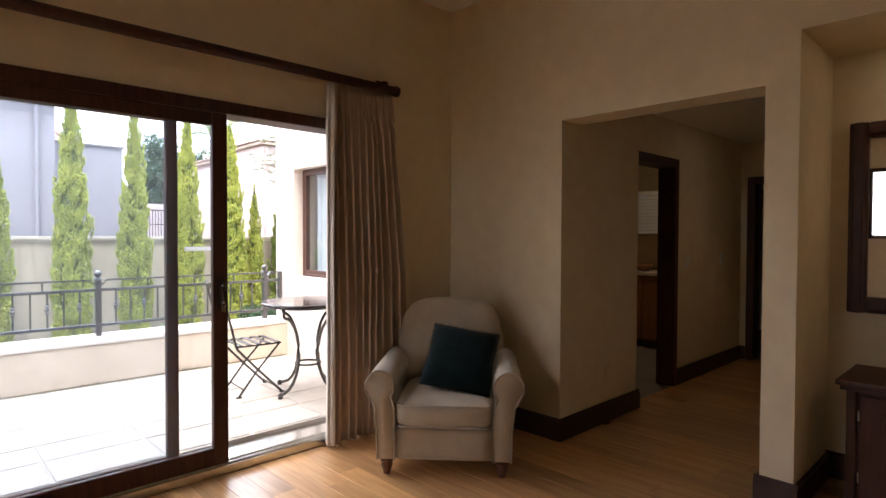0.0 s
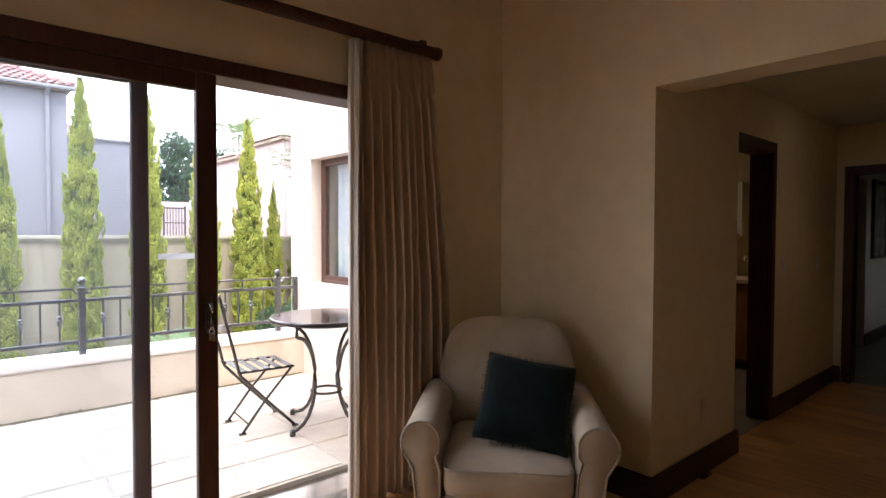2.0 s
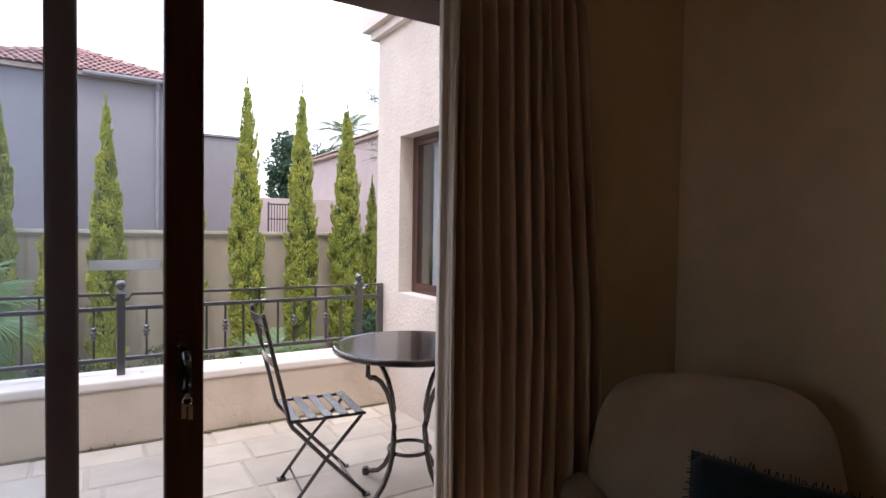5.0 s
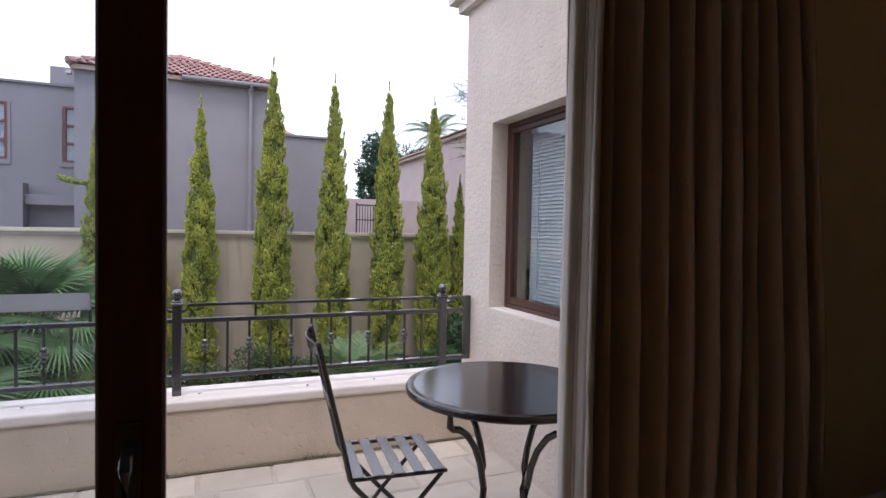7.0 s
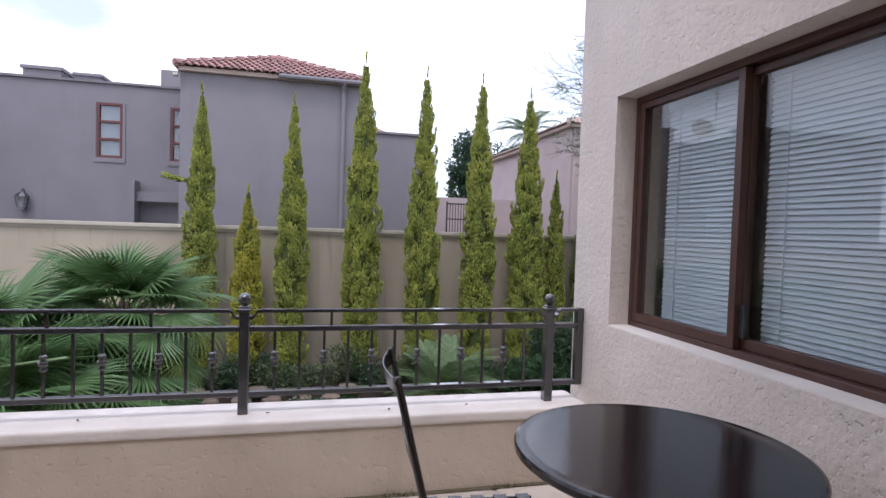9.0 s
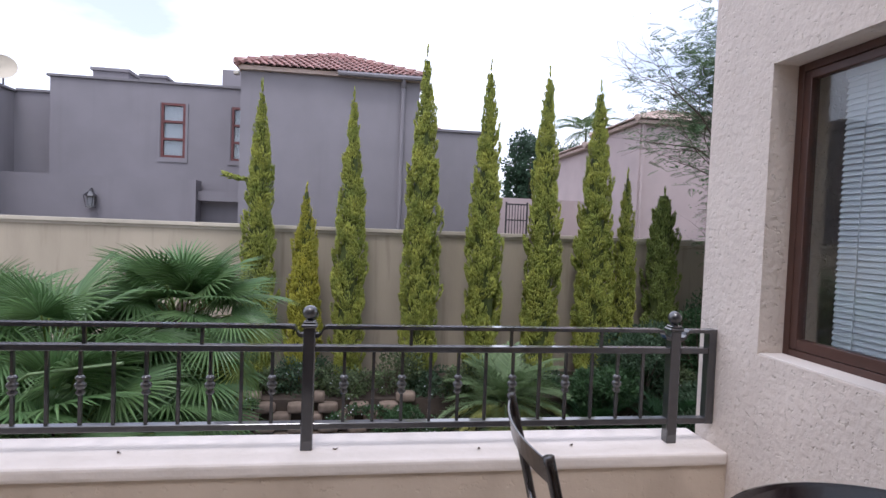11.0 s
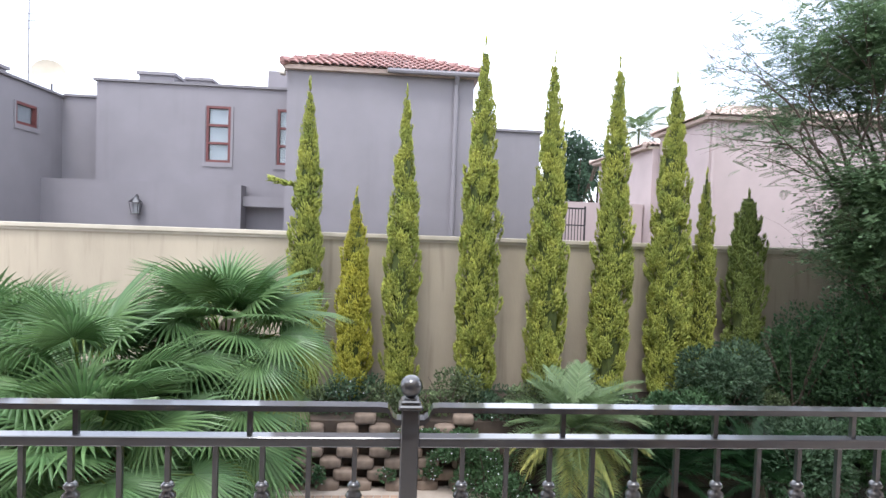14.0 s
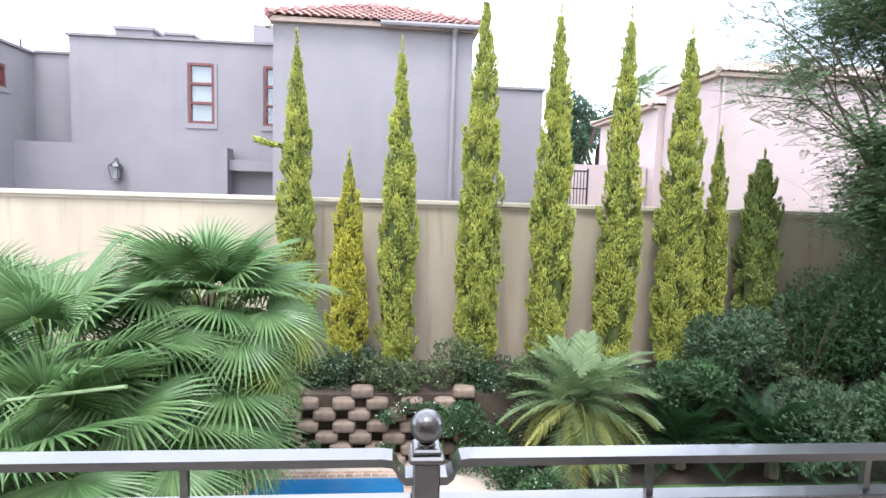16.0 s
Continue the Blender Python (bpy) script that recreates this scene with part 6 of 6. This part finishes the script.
def shrub(name, label, x, y, z, rx, ry, rz_, material, seed, n_, leaf=0.06, flowers=0, category="shrub", group=""):
    """A lumpy mound of many small leaves on twigs."""
    rg = random.Random(seed)
    t = thing(name, label, category, pose(x, y, z), group=group)
    bm = bmesh.new()
    for i in range(9):
        a = rg.uniform(0, 6.28)
        e = Vector((rx * 0.7 * math.cos(a), ry * 0.7 * math.sin(a), rz_ * rg.uniform(0.8, 1.5)))
        tube(bm, [(0, 0, -0.03), tuple(e * 0.5 + Vector((0, 0, 0.05))), tuple(e)], [0.02, 0.012, 0.004], n=5)
    part("stem", bm, M_bark, t)
    verts, faces = [], []
    fv, ff = [], []
    lobes = [(Vector((rg.uniform(-0.6, 0.6) * rx, rg.uniform(-0.6, 0.6) * ry, rg.uniform(0.5, 1.25) * rz_)), rg.uniform(0.35, 0.6)) for _ in range(9)]
    for i in range(n_):
        c, k = lobes[rg.randrange(len(lobes))]
        d = Vector((rg.gauss(0, 1), rg.gauss(0, 1), rg.gauss(0, 1))).normalized() * rg.uniform(0.55, 1.05) ** 0.6
        p = c + Vector((d.x * rx * k, d.y * ry * k, d.z * rz_ * k))
        if p.z < 0.0:
            p.z = rg.uniform(0.0, 0.3) * rz_
        ax = (d + Vector((rg.uniform(-1, 1), rg.uniform(-1, 1), rg.uniform(-0.4, 1)))).normalized()
        s = ax.orthogonal().normalized()
        s.rotate(Matrix.Rotation(rg.uniform(0, 6.3), 3, ax))
        ln = leaf * rg.uniform(0.7, 1.4)
        b = len(verts)
        up = ax.cross(s) * ln * 0.12
        verts += [p, p + ax * ln * 0.5 + s * ln * 0.28 + up, p + ax * ln, p + ax * ln * 0.5 - s * ln * 0.28 + up]
        faces += [(b, b + 1, b + 2), (b, b + 2, b + 3)]
        if flowers and rg.random() < flowers:
            b = len(fv)
            q = p + d * 0.03
            r = 0.013
            fv += [q + Vector((r, 0, 0)), q + Vector((0, 0, r)), q + Vector((-r, 0, 0)), q + Vector((0, 0, -r)), q + Vector((0, -r, 0))]
            ff += [(b, b + 1, b + 4), (b + 1, b + 2, b + 4), (b + 2, b + 3, b + 4), (b + 3, b, b + 4)]
    o = new("foliage", quick_mesh("foliage", verts, faces, material))
    o.parent = t
    if fv:
        o = new("flowers", quick_mesh("flowers", fv, ff, M_flower))
        o.parent = t
        o["label"] = "scattered tiny white flowers"
        o["kind"] = "stuff"
    return t
rngs = random.Random(77)
for i in range(13):
    a = rngs.uniform(-0.4, 2.3)
    shrub("trailing_plant", "small trailing plant between the wall blocks", a, 12.08 + rngs.uniform(-0.03, 0.03), -2.42 + rngs.uniform(0, 0.85), 0.13, 0.08, 0.11, M_bush, 300 + i, 160, 0.05, 0.03, "plant", "trailing plants")
LS = "low dark green shrub spilling over the retaining wall"
x = -1.3
k = 0
while x < 9.0:
    w = rngs.uniform(0.38, 0.62)
    shrub("garden_shrub", LS, x, 12.55 + rngs.uniform(-0.12, 0.15), -1.54, w, 0.40, rngs.uniform(0.26, 0.50), M_bush_t if k % 3 else M_bush_b, 100 + k, 1900, 0.055, 0.006, group="terrace shrubs")
    x += w * 1.25
    k += 1
for i, (x, y, z, r) in enumerate([(-0.6, 12.1, G, 0.55), (2.55, 12.0, G, 0.55), (2.15, 12.05, -2.0, 0.33), (2.75, 11.5, G, 0.35), (3.1, 11.0, G, 0.35)]):
    shrub("flowering_shrub", "dark shrub dotted with tiny white flowers", x, y, z, r, r * 0.8, r * 0.95, M_bush, 140 + i, 2200, 0.05, 0.02, group="flowering shrubs")
for i, (x, y, z, r, h) in enumerate([(6.4, 12.3, -1.5, 0.85, 0.75), (7.6, 12.5, -1.5, 0.85, 1.15), (8.8, 12.3, -1.5, 1.0, 1.35), (7.0, 11.5, -2.2, 0.8, 0.7), (8.4, 11.2, -2.3, 1.0, 0.9), (9.8, 11.6, -2.0, 1.1, 1.2), (5.5, 12.1, -1.7, 0.6, 0.5), (9.6, 13.0, -1.4, 0.9, 1.3), (8.6, 12.9, -1.4, 0.8, 1.0), (10.4, 12.2, -1.5, 1.1, 1.7), (9.4, 11.7, -1.6, 1.1, 1.6)]):
    shrub("tall_shrub", "dense dark shrub in the garden's shaded corner", x, y, z, r, r * 0.8, h, M_bush_b if i in (0, 3) else M_bush, 160 + i, 7500, 0.062, group="corner shrubs")


def feather_tree(x, y, z):
    """A spreading tree with fine feathery sprays and some bare twigs."""
    rg = random.Random(4)
    t = thing("feathery_tree", "spreading tree with fine feathery leaves and bare twigs", "tree", pose(x, y, z))
    bm = bmesh.new()
    tips = []
    def grow(p, d, ln, r, depth):
        pts, rs = [p], [r]
        for i in range(3):
            d = (d + Vector((rg.uniform(-0.28, 0.28), rg.uniform(-0.28, 0.28), rg.uniform(-0.12, 0.2)))).normalized()
            pts.append(pts[-1] + d * ln / 3)
            rs.append(r * (1 - 0.13 * (i + 1)))
        tube(bm, pts, rs, n=6 if depth < 3 else 4, caps=False)
        if depth >= 2:
            tips.append((pts[-1], d, depth))
            tips.append((pts[1], d, depth))
        if depth < 5:
            for k in range(3 if depth < 4 else 2):
                e = (d + Vector((rg.uniform(-0.9, 0.9), rg.uniform(-0.9, 0.9), rg.uniform(-0.35, 0.45)))).normalized()
                grow(pts[-1] if k else pts[2], e, ln * rg.uniform(0.62, 0.8), rs[-1] * 0.72, depth + 1)
    for a, zz, up in ((0.3, 2.4, 0.9), (2.4, 2.3, 0.8), (3.0, 2.2, 0.9), (3.5, 2.5, 1.3), (3.2, 2.6, 2.0), (4.0, 2.6, 1.8), (4.6, 2.3, 0.8), (3.3, 1.7, 0.35), (3.9, 1.5, 0.3), (5.4, 1.8, 0.4), (2.8, 2.5, 1.5), (4.4, 1.6, 0.35), (4.9, 1.4, 0.25), (5.0, 2.1, 0.3), (5.7, 2.2, 0.3), (4.2, 2.2, 0.2), (0.0, 2.0, 0.3)):
        grow(Vector((0.05 * math.cos(a), 0.05 * math.sin(a), zz)), Vector((math.cos(a) * 0.6, math.sin(a) * 0.45, up)).normalized(), 1.75 if up > 0.5 else 1.15, 0.055 if up > 0.5 else 0.035, 1)
    tube(bm, [(0, 0, -0.05), (0.05, 0, 1.2), (0, 0, 2.65)], [0.13, 0.11, 0.10], n=9)
    part("branching", bm, M_bark, t)
    bm = bmesh.new()
    tube(bm, [(0, 0, 1.6), (-0.9, 0.05, 3.4), (-1.9, 0.0, 4.9), (-2.5, 0.05, 5.4)], [0.035, 0.027, 0.016, 0.009], n=6)
    def twig(p, d, ln, r, depth):
        pts = [p]
        for k in range(5):
            d = (d + Vector((rg.uniform(-0.22, 0.22), rg.uniform(-0.22, 0.22), rg.uniform(-0.2, 0.24)))).normalized()
            pts.append(pts[-1] + d * ln / 5)
            if depth < 2 and k > 0:
                twig(pts[-1], (d + Vector((rg.uniform(-0.8, 0.5), rg.uniform(-0.6, 0.6), rg.uniform(-0.7, 0.8)))).normalized(), ln * 0.5, r * 0.6, depth + 1)
        tube(bm, pts, [r * (1 - 0.15 * k) for k in range(6)], n=4, caps=False)
    for p, d in (((-1.9, 0, 4.9), (-1, 0.1, 0.3)), ((-2.4, 0.05, 5.3), (-0.8, -0.2, 0.7)), ((-1.5, 0, 4.3), (-1, 0, 0.0)), ((-2.5, 0.05, 5.4), (-1, 0.2, 0.1)), ((-1.7, 0, 4.6), (-0.6, 0, 1.0))):
        twig(Vector(p), Vector(d).normalized(), rg.uniform(0.9, 1.3), 0.009, 0)
    part("bare_twig", bm, M_bark, t, "thin bare grey twigs")
    bm = bmesh.new()
    tube(bm, [(-0.1, -0.5, 1.2), (-0.75, -1.1, 1.9), (-1.0, -1.2, 2.15), (-0.85, -1.2, 2.55), (-0.55, -1.2, 2.75), (-0.3, -1.15, 3.1), (0.25, -1.1, 3.2)], [0.03, 0.025, 0.02, 0.02, 0.018, 0.015, 0.01], n=6)
    tube(bm, [(-1.0, -1.2, 2.15), (-1.15, -1.25, 1.95), (-1.2, -1.25, 1.75)], [0.016, 0.012, 0.008], n=5)
    part("crooked_branch", bm, M_branch, t, "pale bare crooked branch")
    verts, faces = [], []
    for p, d, depth in tips:
        edge = -1.7 if p.z < 3.7 else -2.7
        if p.x < edge + rg.uniform(-0.2, 0.4):
            continue
        thick = 3 if p.z < 3.7 and p.x > -1.6 else 2 if p.x > -1.2 else 1
        if p.z > 4.6 and rg.random() < 0.35:
            continue
        for s in range((4 if depth >= 4 else 3) * thick):
            az = rg.uniform(0, 6.28)
            dr = Vector((math.cos(az), math.sin(az), rg.uniform(-0.45, 0.25))).normalized()
            side = Vector((-math.sin(az), math.cos(az), 0))
            q = p + Vector((rg.uniform(-0.25, 0.25), rg.uniform(-0.25, 0.25), rg.uniform(-0.2, 0.2)))
            L_ = rg.uniform(0.2, 0.38)
            for i in range(9):
                f = 0.12 + 0.88 * i / 8
                c = q + dr * (L_ * f) + Vector((0, 0, -0.10 * L_ * f * f))
                ll = 0.085 * math.sin(math.pi * (0.2 + 0.7 * f))
                for sg in (-1, 1):
                    e = (side * sg + dr * 0.5).normalized() * ll
                    k = len(verts)
                    ww = dr * 0.013
                    verts += [c, c + e * 0.5 + ww, c + e + Vector((0, 0, -0.008)), c + e * 0.5 - ww]
                    faces.append((k, k + 1, k + 2, k + 3))
        for s in range(9 * thick):
            q = p + Vector((rg.gauss(0, 0.16), rg.gauss(0, 0.16), rg.gauss(0, 0.11)))
            ax = Vector((rg.uniform(-1, 1), rg.uniform(-1, 1), rg.uniform(-0.5, 0.6))).normalized()
            sd = ax.orthogonal().normalized() * 0.3
            ln = rg.uniform(0.04, 0.085)
            k = len(verts)
            verts += [q, q + (ax * 0.5 + sd) * ln, q + ax * ln, q + (ax * 0.5 - sd) * ln]
            faces.append((k, k + 1, k + 2, k + 3))
    o = new("foliage", quick_mesh("foliage", verts, faces, M_aca))
    o.parent = t
feather_tree(9.15, 12.35, -1.45)



def round_tree(name, label, x, y, z, h, r, seed, material, n_=5200, leaf=0.16):
    rg = random.Random(seed)
    t = thing(name, label, "tree", pose(x, y, z), group="distant trees")
    bm = bmesh.new()
    tube(bm, [(0, 0, -0.1), (0.05, 0, h * 0.35), (0, 0, h * 0.6)], [0.22, 0.17, 0.08], n=8)
    for i in range(7):
        a = i * 0.9
        tube(bm, [(0, 0, h * 0.35), (r * 0.4 * math.cos(a), r * 0.4 * math.sin(a), h * 0.55), (r * 0.7 * math.cos(a), r * 0.7 * math.sin(a), h * 0.75)], [0.09, 0.06, 0.02], n=5)
    part("trunk", bm, M_bark, t)
    verts, faces = [], []
    lobes = [(Vector((rg.uniform(-0.65, 0.65) * r, rg.uniform(-0.65, 0.65) * r, h * rg.uniform(0.5, 0.92))), r * rg.uniform(0.28, 0.5)) for _ in range(16)]
    for i in range(n_):
        c, k = lobes[rg.randrange(16)]
        d = Vector((rg.gauss(0, 1), rg.gauss(0, 1), rg.gauss(0, 1))).normalized()
        p = c + d * k * rg.uniform(0.6, 1.08)
        ax = (d + Vector((rg.uniform(-1, 1), rg.uniform(-1, 1), rg.uniform(-1, 1)))).normalized()
        s = ax.orthogonal().normalized()
        ln = leaf * rg.uniform(0.6, 1.4)
        b = len(verts)
        verts += [p, p + ax * ln * 0.5 + s * ln * 0.4, p + ax * ln, p + ax * ln * 0.5 - s * ln * 0.4]
        faces.append((b, b + 1, b + 2, b + 3))
    o = new("crown", quick_mesh("crown", verts, faces, material))
    o.parent = t
round_tree("distant_tree", "dark rounded tree beyond the street", 10.1, 32.0, 0.1, 6.7, 1.5, 71, M_far)
round_tree("distant_tree", "dark rounded tree beyond the street", 12.6, 36.0, 0.1, 6.9, 1.9, 72, M_far)
feather_palm("distant_palm", "far palm with arching fronds above the roofs", 12.75, 31.0, 0.1, 6.5, 22, DATE[::2], 81, 65, -25, "distant palms", 1.7)

# ---- floor planks and balcony flags ----
rng = random.Random(2)
plank_cache = {}
def plank_mesh(l):
    l = round(math.ceil(l * 10 - 0.001) / 10, 1)
    if l not in plank_cache:
        plank_cache[l] = finish("plank", boxes((-0.064, 0.064, 0, l - 0.003, -0.022, 0.0), bevel=0.0015), M_plank)
    return plank_cache[l], l
jv, jf = [], []
x = WEST + 0.066
while x < HALL_X + 0.03:
    y = BACK + rng.choice((0.0, 0.3, 0.6, 0.9)) - 0.9
    lim = WY - 0.026 if x < WX else (PASS_L if x < 4.2 else HALL_Y + 0.03)
    low = BACK if x < NICHE_X - 0.06 else PASS_R - 0.02
    while y < lim - 0.03:
        l = rng.choice((1.2, 1.4, 1.6, 1.8))
        a, b = max(y, low), min(y + l, lim)
        y += l
        if b - a < 0.08:
            continue
        b = a + round(b - a, 1) if b < lim else b
        if x > 0.2 and b > -0.3:
            me, q = plank_mesh(b - a)
            o = new("plank", me)
            o.parent = floor
            o.matrix_local = pose(x, b - q if b >= lim else a, rng.uniform(-0.0006, 0.0))
            y = max(y, a + 0.1) if b >= lim else a + q
        else:
            k = len(jv)
            jv += [(x + sx * 0.064, yy, zz) for zz in (-0.02, 0.0) for yy in (a, b - 0.003) for sx in (-1, 1)]
            jf += [tuple(k + q for q in f) for f in ((4, 5, 7, 6), (0, 1, 5, 4), (2, 6, 7, 3), (0, 4, 6, 2), (1, 3, 7, 5))]
    x += 0.1295
o = new("planks", quick_mesh("planks", jv, jf, M_plank_stuff))
o.parent = floor
o["kind"] = "stuff"

y = WY + 0.285
row = 0
while y < BYF - 0.01:
    d = min((0.36, 0.30, 0.42)[row % 3], BYF + 0.01 - y)
    x = -2.6 + rng.uniform(-0.3, 0.0)
    while x < BX:
        w = rng.choice((0.42, 0.52, 0.64, 0.36))
        a, b = max(x, -2.6), min(x + w, BX)
        if b - a > 0.05:
            bm = bmesh.new()
            box(bm, a + 0.006, b - 0.006, y + 0.006, y + d - 0.006, PATIO - 0.04, PATIO, bevel=0.007, seg=1)
            for v in bm.verts:
                v.co.x += rng.uniform(-0.004, 0.004)
                v.co.y += rng.uniform(-0.004, 0.004)
            f = part("flag", bm, M_flag, patio)
            f.location.z = rng.uniform(-0.003, 0.001)
        x += w
    y += d
    row += 1
